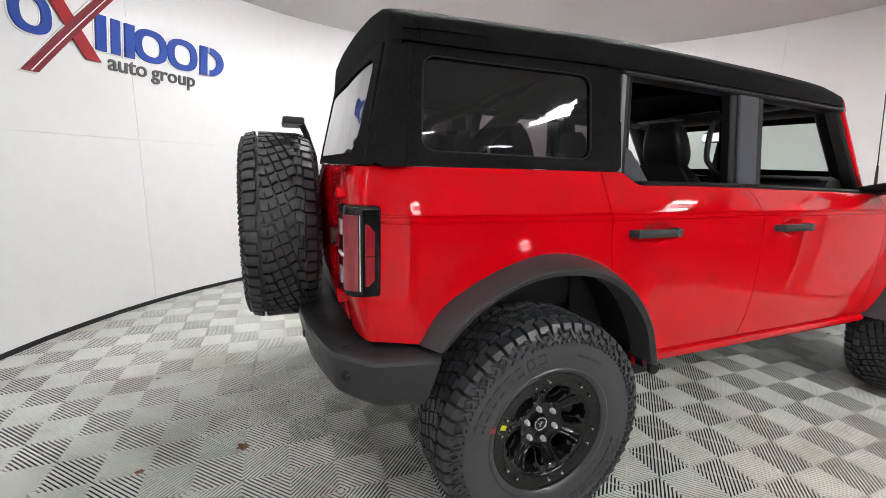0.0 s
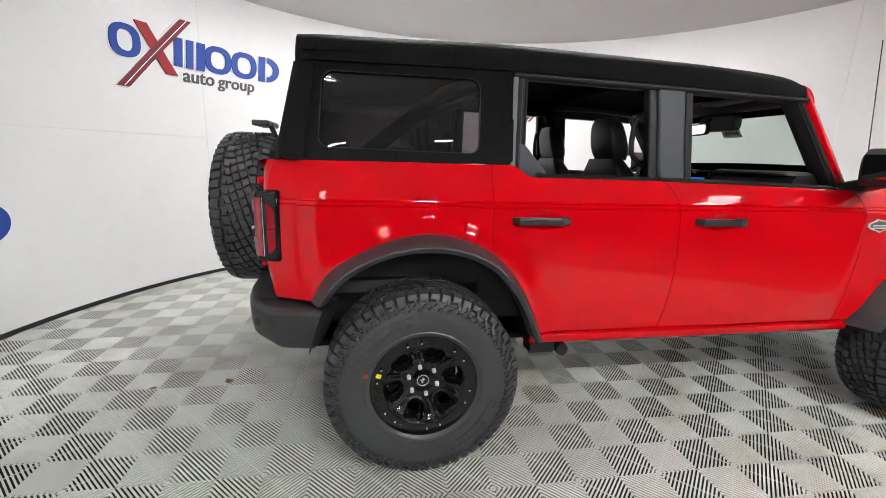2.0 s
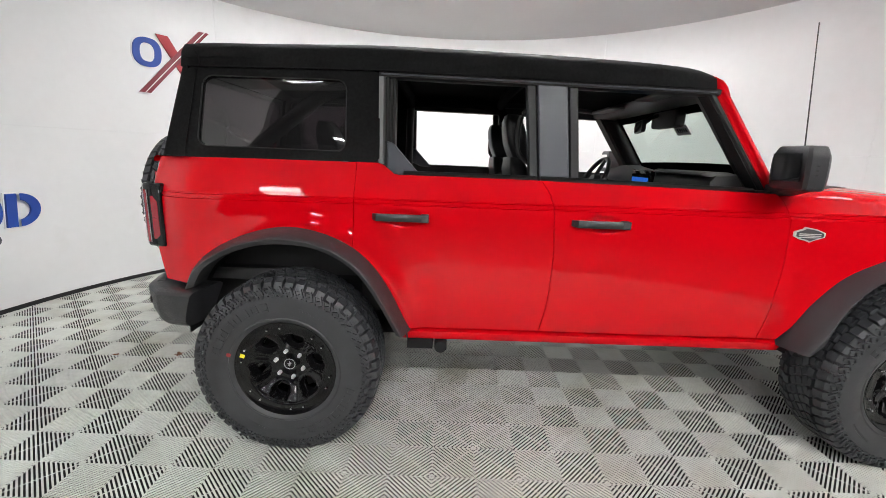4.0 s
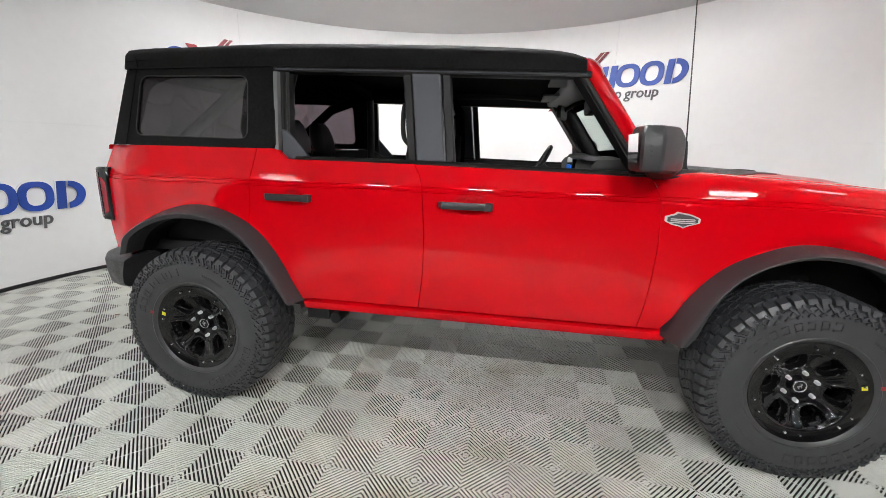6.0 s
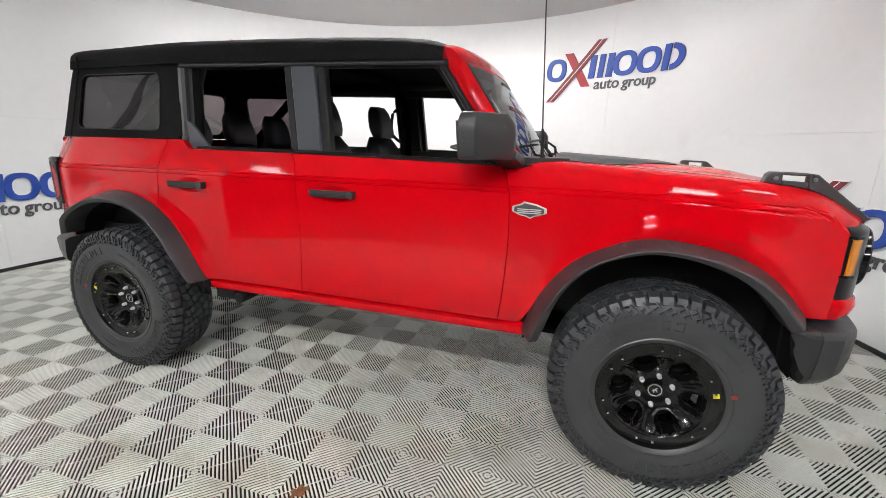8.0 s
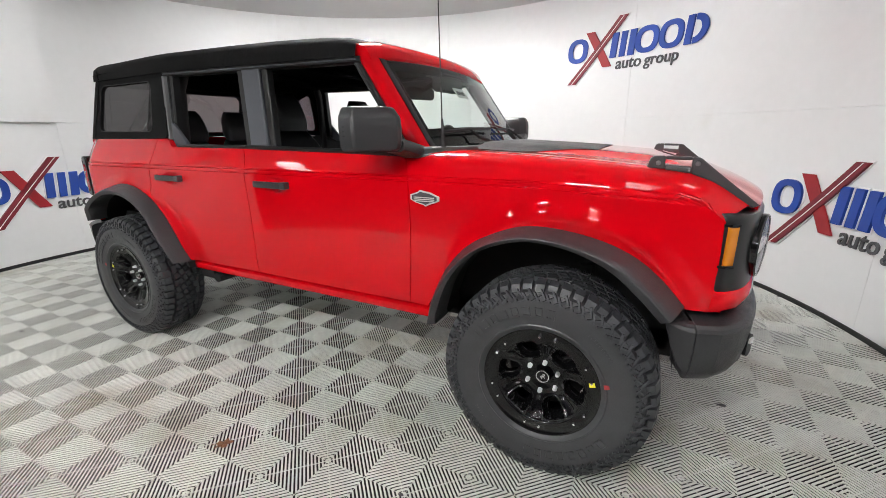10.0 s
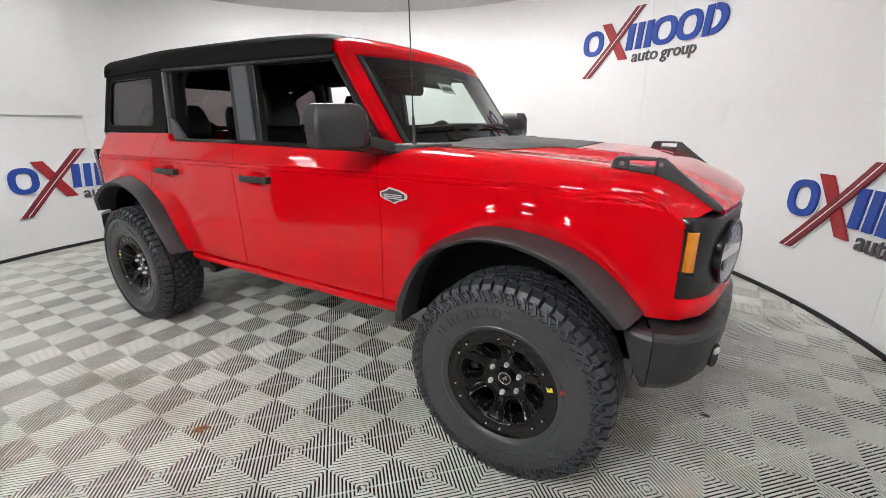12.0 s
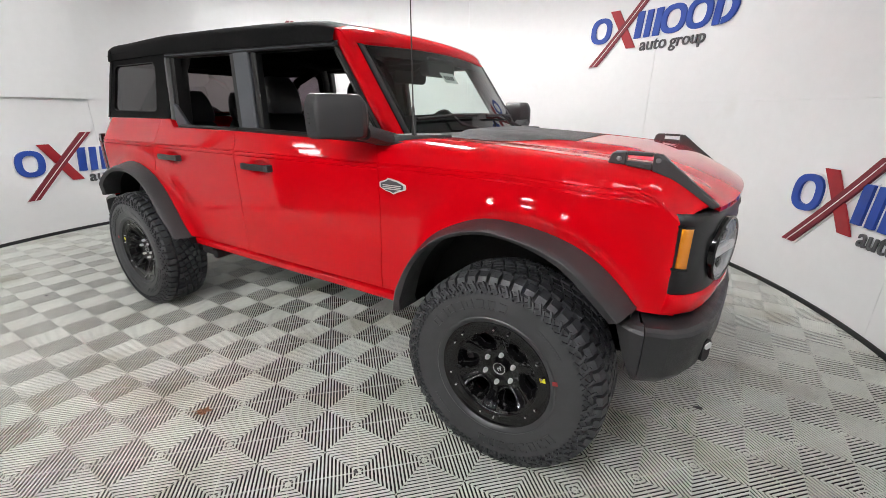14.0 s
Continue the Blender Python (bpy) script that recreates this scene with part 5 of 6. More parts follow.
front_bumper = part("front_bumper", bm, M_BUMPER, car, "dark grey front bumper", smooth_angle=22)
for s in (-1, 1):
    to = Matrix(((-0.45, 0, 0.89, 3.653), (s * 0.89, 0, s * 0.45, s * 0.725), (0, 1, 0, 0.650), (0, 0, 0, 1)))
    bm = bmesh.new()
    prism(bm, rounded(0.050, 0.085, 0.02), -0.02, 0.002, to)
    part("fog_lamp_frame", bm, M_SEAL, front_bumper)
    bm = bmesh.new()
    prism(bm, rounded(0.036, 0.022, 0.008, cy=0.02), 0.0, 0.007, to)
    part("fog_lamp", bm, M_WHITE, front_bumper, "small white fog lamp")

# ---- tail: corner sheets, tailgate, lamps, bumper, spare carrier
tail_x = lambda z: interp(z, [(0.80, -0.665), (0.95, -0.692), (1.27, -0.694), (1.34, -0.692), (1.384, -0.684)])
for s in (-1, 1):
    bm = bmesh.new()
    rows = []
    for k in range(19):
        z = lerp(0.80, 1.384, k / 18)
        x = rear_edge(z)
        a = Vector((x, s * side_w(x, z), z))
        c = Vector((tail_x(z), s * 0.62, z))
        m = Vector((tail_x(z) + 0.005, a.y, z))
        rows.append([a.lerp(m, f).lerp(m.lerp(c, f), f) for f in (0, 0.15, 0.3, 0.5, 0.75, 1.0)])
    grid(bm, rows)
    part("rear_corner", bm, M_RED, car, "red rear corner panel", smooth_angle=60)
bm = bmesh.new()
grid(bm, [[Vector((tail_x(z) - 0.005 - d, y, z)) for y, d in ((-0.615, -0.02), (-0.61, 0.0), (-0.3, 0.006), (0, 0.008), (0.3, 0.006), (0.61, 0.0), (0.615, -0.02))] for z in (0.82, 0.83, 0.95, 1.1, 1.25, 1.30, 1.375, 1.384)])
tailgate = part("tailgate", bm, M_RED, car, "red swing tailgate", smooth_angle=40)
bm = bmesh.new()
grid(bm, [[Vector((x, y, z)) for x, z in ((-0.56, 1.3865), (-0.676, 1.3865), (-0.689, 1.380), (-0.693, 1.36))] for y in (-0.70, -0.6, 0, 0.6, 0.70)])
part("tailgate_cap", bm, M_RED, tailgate, smooth_angle=50)
for z in (1.292, 0.925):
    bm = bmesh.new()
    box(bm, (-0.718, -0.672, z - 0.018), (-0.655, -0.60, z + 0.018))
    part("hinge", bm, M_RED, tailgate, "red tailgate hinge", bevel=0.008)
bm = bmesh.new()
lathe(bm, [(0.0001, 0.02), (0.03, 0.018), (0.04, 0.0)], 20, Matrix(((0, 0, -1, -0.70), (1, 0, 0, -0.50), (0, 1, 0, 1.12), (0, 0, 0, 1))))
part("tailgate_lock", bm, M_SEAL, tailgate)
for s in (-1, 1):
    tl = new("tail_lamp")
    tl.parent = car
    tl["label"] = "upright rectangular tail lamp with dark red lens"
    shell_plan = [(-0.598, 0.69), (-0.598, 0.820), (-0.648, 0.817), (-0.684, 0.806), (-0.703, 0.788), (-0.711, 0.764), (-0.715, 0.69)]
    bm = bmesh.new()
    prism(bm, [(x, s * w) for x, w in shell_plan], 0.962, 1.262)
    part("housing", bm, M_GLOSSBLACK, tl, bevel=0.012)
    # side lens with cut corners
    bm = bmesh.new()
    prism(bm, [(-0.651, 1.000), (-0.640, 1.000), (-0.620, 1.020), (-0.620, 1.178), (-0.640, 1.204), (-0.651, 1.204)], 0.805, 0.8205, Matrix(((1, 0, 0, 0), (0, 0, s, 0), (0, 1, 0, 0), (0, 0, 0, 1))))
    part("side_lens", bm, M_REDLENS, tl, "red side lens", bevel=0.002)
    bm = bmesh.new()
    box(bm, (-0.653, s * 0.821 - 0.0008, 1.100), (-0.619, s * 0.821 + 0.0008, 1.102))
    part("lens_joint", bm, M_GLOSSBLACK, tl)
    # lens wrapped round the rear corner
    bm = bmesh.new()
    edge = [(-0.672, 0.8115), (-0.686, 0.807), (-0.7055, 0.789), (-0.7125, 0.768)]
    grid(bm, [[Vector((x, s * w, z)) for x, w in edge] for z in (0.985, 0.99, 1.10, 1.225, 1.232)])
    part("rear_lens", bm, M_LENSDULL, tl, "smoked dark red rear lens", smooth_angle=60)
    bm = bmesh.new()
    tube(bm, [(-0.6665, s * 0.8135, z) for z in (0.985, 1.05, 1.15, 1.232)], 0.0028, 8)
    part("chrome_strip", bm, M_CHROME, tl, "thin bright strip between the lenses")
    for z0, z1 in ((1.165, 1.215), (1.005, 1.060)):
        bm = bmesh.new()
        box(bm, (-0.7185, min(s * 0.722, s * 0.762), z0), (-0.710, max(s * 0.722, s * 0.762), z1))
        part("reflector", bm, M_LAMPGREY, tl, "clear reflector", bevel=0.002)
    bm = bmesh.new()
    box(bm, (-0.7195, min(s * 0.71, s * 0.785), 1.098), (-0.712, max(s * 0.71, s * 0.785), 1.108))
    part("light_bar", bm, M_WHITE, tl, "small white light bar", bevel=0.001)
bm = bmesh.new()
grid(bm, bumper([(-0.428, 0.949, 0.778, 0.600), (-0.50, 0.926, 0.774, 0.592), (-0.628, 0.882, 0.764, 0.580), (-0.646, 0.870, 0.764, 0.580), (-0.742, 0.772, 0.764, 0.590), (-0.756, 0.752, 0.764, 0.592), (-0.79, 0.63, 0.768, 0.60), (-0.815, 0.48, 0.77, 0.60), (-0.83, 0.25, 0.77, 0.60), (-0.835, 0.0, 0.77, 0.60)], SECT, -0.058), closed=True, cap=True)
rear_bumper = part("rear_bumper", bm, M_BUMPER, car, "dark grey moulded rear bumper", smooth_angle=22)
for s in (-1, 1):
    for x, w, z, tx in ((-0.716, 0.797, 0.690, 1.0), (-0.822, 0.40, 0.70, 0.1)):
        bm = bmesh.new()
        n = Vector((-1, s * tx, 0)).normalized()
        lathe(bm, [(0.0001, 0.006), (0.011, 0.006), (0.013, 0.003), (0.017, 0.004), (0.019, 0.0)], 18, Matrix.Translation((x, s * w, z)) @ n.to_track_quat("Z", "Y").to_matrix().to_4x4())
        part("parking_sensor", bm, M_SEAL, rear_bumper)
bm = bmesh.new()
tube(bm, [(-0.66, 0.06, 1.090), (-0.72, 0.06, 1.090), (-0.86, 0.06, 1.090)], [0.17, 0.12, 0.11], 20)
part("spare_carrier", bm, M_SEAL, car, "black spare wheel carrier")
bm = bmesh.new()
tube(bm, [(-0.725, -0.03, 1.30), (-0.735, -0.04, 1.42), (-0.765, -0.05, 1.52), (-0.785, -0.05, 1.565)], [0.018, 0.016, 0.014, 0.014], 10)
arm = part("brake_lamp_arm", bm, M_SEAL, car, "black arm above the spare wheel")
bm = bmesh.new()
box(bm, (-0.865, -0.13, 1.555), (-0.775, 0.13, 1.585))
part("brake_lamp", bm, M_PLASTIC, arm, "dark high-level brake lamp", bevel=0.008)

# ---- fender badge, sill details
for s in (-1, 1):
    yb = side_w(2.378, 1.137) + 0.002
    to = Matrix(((1, 0, 0, 2.378), (0, 0, s, s * yb), (0, 1, 0, 1.137), (0, 0, 0, 1)))
    out = [(s * -u, v) for u, v in ((-0.072, -0.008), (-0.072, 0.014), (-0.034, 0.027), (-0.024, 0.036), (0.004, 0.031), (0.032, 0.026), (0.072, 0.010), (0.072, -0.010), (0.042, -0.021), (0.022, -0.027), (0.006, -0.036), (-0.012, -0.028), (-0.042, -0.022))]
    bm = bmesh.new()
    prism(bm, out, 0.0, 0.008, to)
    badge = part("fender_badge", bm, M_BADGE, fenders[s], "bright-edged badge on the fender", bevel=0.002)
    bm = bmesh.new()
    prism(bm, [(u * 0.86, v * 0.80) for u, v in out], 0.004, 0.0095, to)
    field = part("badge_field", bm, M_SIGNGREY, fenders[s], "dark badge field")
    bm = bmesh.new()
    for v in (-0.012, -0.004, 0.004):
        prism(bm, [(-0.052, v - 0.002), (0.052, v - 0.002), (0.048, v + 0.002), (-0.048, v + 0.002)], 0.008, 0.011, to)
    part("badge_bar", bm, M_BADGE, fenders[s])

# ---- cabin
def cushion(bm, rows):
    grid(bm, rows, closed=True, cap=True)


def soft_box(w, d, n=4, p=0.30):
    """Rounded rectangle section, half width w, half depth d."""
    r = min(w, d) * p * 2
    return rounded(2 * w, 2 * d, min(r, min(w, d) * 0.98), n)


def seat(x, y, rear=False, width=0.25):
    st = new("rear_seat" if rear else "front_seat")
    st.parent = car
    st.location = (x, y, 0)
    st["label"] = "black leather seat with headrest"
    bm = bmesh.new()
    rows = []
    for f in range(9):
        u = f / 8
        z = lerp(0.92, 1.37 if rear else 1.435, u)
        xx = lerp(0.02, -0.13, u)
        w = width * interp(u, [(0, 0.92), (0.3, 1.0), (0.7, 0.95), (0.9, 0.72), (1.0, 0.55)])
        d = interp(u, [(0, 0.075), (0.5, 0.07), (0.9, 0.05), (1, 0.03)])
        rows.append([Vector((xx + b, a, z)) for a, b in soft_box(w, d)])
    cushion(bm, rows)
    part("backrest", bm, M_LEATHER, st, smooth_angle=60)
    bm = bmesh.new()
    rows = []
    for f in range(7):
        u = f / 6
        z = lerp(1.430, 1.655, u) - (0.07 if rear else 0)
        w = 0.128 * interp(u, [(0, 0.88), (0.2, 1.0), (0.6, 0.93), (0.9, 0.76), (1, 0.62)])
        d = 0.055 * interp(u, [(0, 0.7), (0.3, 1.0), (0.8, 0.9), (1, 0.5)])
        rows.append([Vector((lerp(-0.100, -0.150, u) + b, a, z)) for a, b in soft_box(w, d)])
    cushion(bm, rows)
    part("headrest", bm, M_LEATHER, st, smooth_angle=60)
    for a in (-0.06, 0.06):
        bm = bmesh.new()
        tube(bm, [(-0.115, a, 1.38), (-0.118, a, 1.48)], 0.007, 8)
        part("headrest_post", bm, M_STEEL, st)
    bm = bmesh.new()
    rows = []
    for f in range(5):
        u = f / 4
        rows.append([Vector((lerp(-0.02, 0.46, u), a, 0.88 + b + 0.03 * u)) for a, b in soft_box(width * (0.96 if f in (0, 4) else 1.0), 0.07 if f not in (0, 4) else 0.05)])
    cushion(bm, rows)
    part("seat_cushion", bm, M_LEATHER, st, smooth_angle=60)


seat(1.21, -0.385)
seat(1.21, 0.385)
for y in (-0.42, 0.0, 0.42):
    seat(0.22, y, True, 0.20)

bm = bmesh.new()
rows = []
for i in range(17):
    v = i / 8 - 1
    y = v * 0.69
    hump = 0.03 * math.exp(-((y - 0.38) / 0.16) ** 2)
    rows.append([Vector((x, y, z)) for x, z in ((2.30, 1.345), (2.12, 1.384 + hump), (2.03, 1.378 + hump), (2.005, 1.350), (2.00, 1.20), (2.03, 1.10), (2.03, 0.80), (2.32, 0.80))])
grid(bm, rows, closed=True, cap=True)
dash = part("dashboard", bm, M_DASH, car, "black plastic dashboard", smooth_angle=40)
bm = bmesh.new()
prism(bm, [(2.27, 1.362), (2.10, 1.398), (1.990, 1.400), (1.962, 1.392), (1.958, 1.382), (1.985, 1.374), (2.10, 1.370)], -0.675, -0.20, Matrix(((1, 0, 0, 0), (0, 0, 1, 0), (0, 1, 0, 0), (0, 0, 0, 1))))
part("dash_pad", bm, M_DASHTOP, dash, "grey overhanging dashboard pad", bevel=0.006)
bm = bmesh.new()
box(bm, (1.985, -0.135, 1.250), (2.01, 0.135, 1.385))
screen = part("centre_screen", bm, M_GLOSSBLACK, dash, "black centre screen", bevel=0.006)
bm = bmesh.new()
box(bm, (1.980, -0.100, 1.258), (1.9845, 0.115, 1.338))
part("display", bm, M_SCREEN, screen, "blue lit display")
for y in (-0.30, -0.62, 0.62):
    bm = bmesh.new()
    prism(bm, rounded(0.09, 0.075, 0.02, 4, y, 1.262), 0, 0.02, Matrix(((0, 0, -1, 2.008), (1, 0, 0, 0), (0, 1, 0, 0), (0, 0, 0, 1))))
    part("air_vent", bm, M_GLOSSBLACK, dash, bevel=0.004)
for y in (-0.47, -0.23):
    bm = bmesh.new()
    tube(bm, [(2.00, y, 1.29), (1.975, y, 1.27), (1.975, y, 1.20), (2.00, y, 1.18)], 0.010, 8)
    part("dash_grip", bm, M_GREYTRIM, dash, "grey grip on the dashboard")
bm = bmesh.new()
to = Matrix.Translation((1.80, 0.37, 1.285)) @ pose(0, 0, 0, 0, -62, 0)
ring = [to @ Vector((0.185 * math.cos(2 * math.pi * k / 32), 0.185 * math.sin(2 * math.pi * k / 32), 0)) for k in range(33)]
tube(bm, ring, 0.016, 8, cap=False)
for a in (0, 180, 270):
    d = Vector((math.cos(radians(a + 90)), math.sin(radians(a + 90)), 0))
    tube(bm, [to @ (d * 0.05), to @ (d * 0.18)], 0.014, 6)
lathe(bm, [(0.0001, 0.02), (0.05, 0.016), (0.07, -0.02), (0.04, -0.10), (0.03, -0.22)], 18, to)
part("steering_wheel", bm, M_LEATHER, car, "black leather steering wheel")
bm = bmesh.new()
box(bm, (1.15, -0.12, 0.80), (1.98, 0.12, 1.06))
part("centre_console", bm, M_DASH, car, bevel=0.02)
bm = bmesh.new()
box(bm, (-0.58, -0.70, 0.78), (0.05, 0.70, 0.84))
part("cargo_floor", bm, M_DASH, car, "black cargo floor")
bm = bmesh.new()
prism(bm, rounded(0.25, 0.072, 0.03, 5), -0.012, 0.012, Matrix.Translation((1.905, -0.075, 1.645)) @ Matrix(((0.25, 0, -0.96, 0), (0.96, 0, 0.25, 0), (0, 1, 0, 0), (0, 0, 0, 1))))
rv = part("inside_mirror", bm, M_SEAL, car, "black inside mirror", bevel=0.004)
bm = bmesh.new()
prism(bm, rounded(0.235, 0.058, 0.025, 5), 0.0125, 0.0145, Matrix.Translation((1.905, -0.075, 1.645)) @ Matrix(((0.25, 0, -0.96, 0), (0.96, 0, 0.25, 0), (0, 1, 0, 0), (0, 0, 0, 1))))
part("mirror_pane", bm, M_MIRROR, rv, "mirror glass")
bm = bmesh.new()
tube(bm, [(1.92, -0.07, 1.66), (1.98, -0.04, 1.70), (2.03, -0.02, 1.72)], 0.012, 8)
part("mirror_stem", bm, M_SEAL, rv)
for s in (-1, 1):
    # sun visors folded up and roll bars
    bm = bmesh.new()
    box(bm, (1.80, s * 0.36 - 0.17, 1.775), (1.96, s * 0.36 + 0.17, 1.79))
    part("sun_visor", bm, M_VISOR, car, "grey sun visor", bevel=0.006)
    bm = bmesh.new()
    tube(bm, [(1.19, s * 0.655, 0.80), (1.19, s * 0.660, 1.45), (1.18, s * 0.645, 1.70), (1.12, s * 0.60, 1.80), (0.90, s * 0.585, 1.825), (0.45, s * 0.585, 1.82), (0.10, s * 0.60, 1.70), (-0.25, s * 0.63, 1.42), (-0.32, s * 0.64, 1.20)], 0.036, 10)
    part("roll_bar", bm, M_CLOTH, car, "padded black roll bar", smooth_angle=60)
    bm = bmesh.new()
    tube(bm, [(1.15, s * 0.625, 1.83), (1.55, s * 0.605, 1.83), (1.92, s * 0.60, 1.80)], 0.03, 10)
    part("roof_bar", bm, M_SEAL, car, "black bar under the roof", smooth_angle=60)
    bm = bmesh.new()
    tube(bm, [(0.44, s * 0.60, 1.82), (0.43, s * 0.645, 1.70), (0.42, s * 0.67, 1.30), (0.40, s * 0.68, 0.90)], 0.030, 10)
    part("rear_post", bm, M_SEAL, car, "black padded rear post", smooth_angle=60)
    bm = bmesh.new()
    tube(bm, spline([(1.16, s * 0.655, 1.675), (1.10, s * 0.655, 1.655), (1.066, s * 0.650, 1.61), (1.062, s * 0.648, 1.48), (1.095, s * 0.655, 1.43), (1.17, s * 0.66, 1.385)], 20), 0.013, 8)
    part("grab_handle", bm, M_SEAL, car, "black grab handle on the roll bar")
    bm = bmesh.new()
    grid(bm, [[Vector((1.155 + dx, s * w, z)) for dx in (0.0, 0.045)] for w, z in ((0.625, 1.55), (0.60, 1.30), (0.56, 1.0))])
    part("seat_belt", bm, M_SEAL, car)
for x in (1.12, 0.45):
    bm = bmesh.new()
    tube(bm, [(x, -0.60, 1.81), (x, -0.3, 1.845), (x, 0.3, 1.845), (x, 0.60, 1.81)], 0.032, 10)
    part("cross_bar", bm, M_CLOTH, car, "black padded cross bar", smooth_angle=60)

# ---------------------------------------------------------------- wall signs
def on_sign(deg, z0, u, v, d):
    return on_wall(deg - math.degrees(u / RW), z0 + v, d)


def sign_shape(bm, deg, z0, outline, d0=0.008, d1=0.030):
    A = [bm.verts.new(on_sign(deg, z0, u, v, d1)) for u, v in outline]
    B = [bm.verts.new(on_sign(deg, z0, u, v, d0)) for u, v in outline]
    bm.faces.new(A)
    n = len(A)
    for i in range(n):
        bm.faces.new((A[i], A[(i + 1) % n], B[(i + 1) % n], B[i]))


def sign_strip(bm, deg, z0, p, q, wide, d0=0.008, d1=0.030, n=10):
    """A slanting bar from p to q with level ends of that width, bent to the wall."""
    rows = []
    for i in range(n + 1):
        f = i / n
        u, v = lerp(p[0], q[0], f), lerp(p[1], q[1], f)
        rows.append([on_sign(deg, z0, a, v, d) for a, d in ((u - wide / 2, d0), (u - wide / 2, d1), (u + wide / 2, d1), (u + wide / 2, d0))])
    grid(bm, rows, closed=True, cap=True)


def ring_shape(bm, deg, z0, cu, cv, a, b, t, d0=0.008, d1=0.030, n=36):
    def loop(ra, rb, d):
        out = []
        for i in range(n):
            c, s_ = math.cos(2 * math.pi * i / n), math.sin(2 * math.pi * i / n)
            c = math.copysign(abs(c) ** 0.8, c)
            s_ = math.copysign(abs(s_) ** 0.8, s_)
            out.append(on_sign(deg, z0, cu + ra * c + 0.05 * rb * s_, cv + rb * s_, d))
        return out
    grid(bm, [loop(a, b, d0), loop(a, b, d1), loop(a - t, b - t * 0.82, d1), loop(a - t, b - t * 0.82, d0)], closed=True)


def word_shape(word, deg, z0, u0, width):
    """Raised letters in the built-in type, bent to the wall."""
    curve = bpy.data.curves.new("word", "FONT")
    curve.body = word
    curve.extrude = 0.5
    curve.resolution_u = 3
    curve.offset = 0.012
    holder = bpy.data.objects.new("word_holder", curve)
    me = bpy.data.meshes.new_from_object(holder)
    bm = bmesh.new()
    bm.from_mesh(me)
    bpy.data.objects.remove(holder)
    bpy.data.meshes.remove(me)
    bpy.data.curves.remove(curve)
    lo = min(v.co.x for v in bm.verts)
    hi = max(v.co.x for v in bm.verts)
    k = width / (hi - lo)
    for v in bm.verts:
        v.co = on_sign(deg, z0, u0 + (v.co.x - lo) * k + 0.1 * v.co.y * k, 0.150 + v.co.y * k, 0.012 + 0.012 * v.co.z)
    # one piece for each letter
    bmesh.ops.remove_doubles(bm, verts=bm.verts, dist=0.0001)
    bm.verts.ensure_lookup_table()
    island, count = {}, 0
    for v in bm.verts:
        if v in island:
            continue
        stack = [v]
        island[v] = count
        while stack:
            for e in stack.pop().link_edges:
                for q in e.verts:
                    if q not in island:
                        island[q] = count
                        stack.append(q)
        count += 1
    letters = []
    tags = [island[v] for v in bm.verts]
    for i in range(count):
        piece = bm.copy()
        piece.verts.ensure_lookup_table()
        bmesh.ops.delete(piece, geom=[v for v, c in zip(piece.verts, tags) if c != i], context="VERTS")
        letters.append(piece)
    bm.free()
    return letters


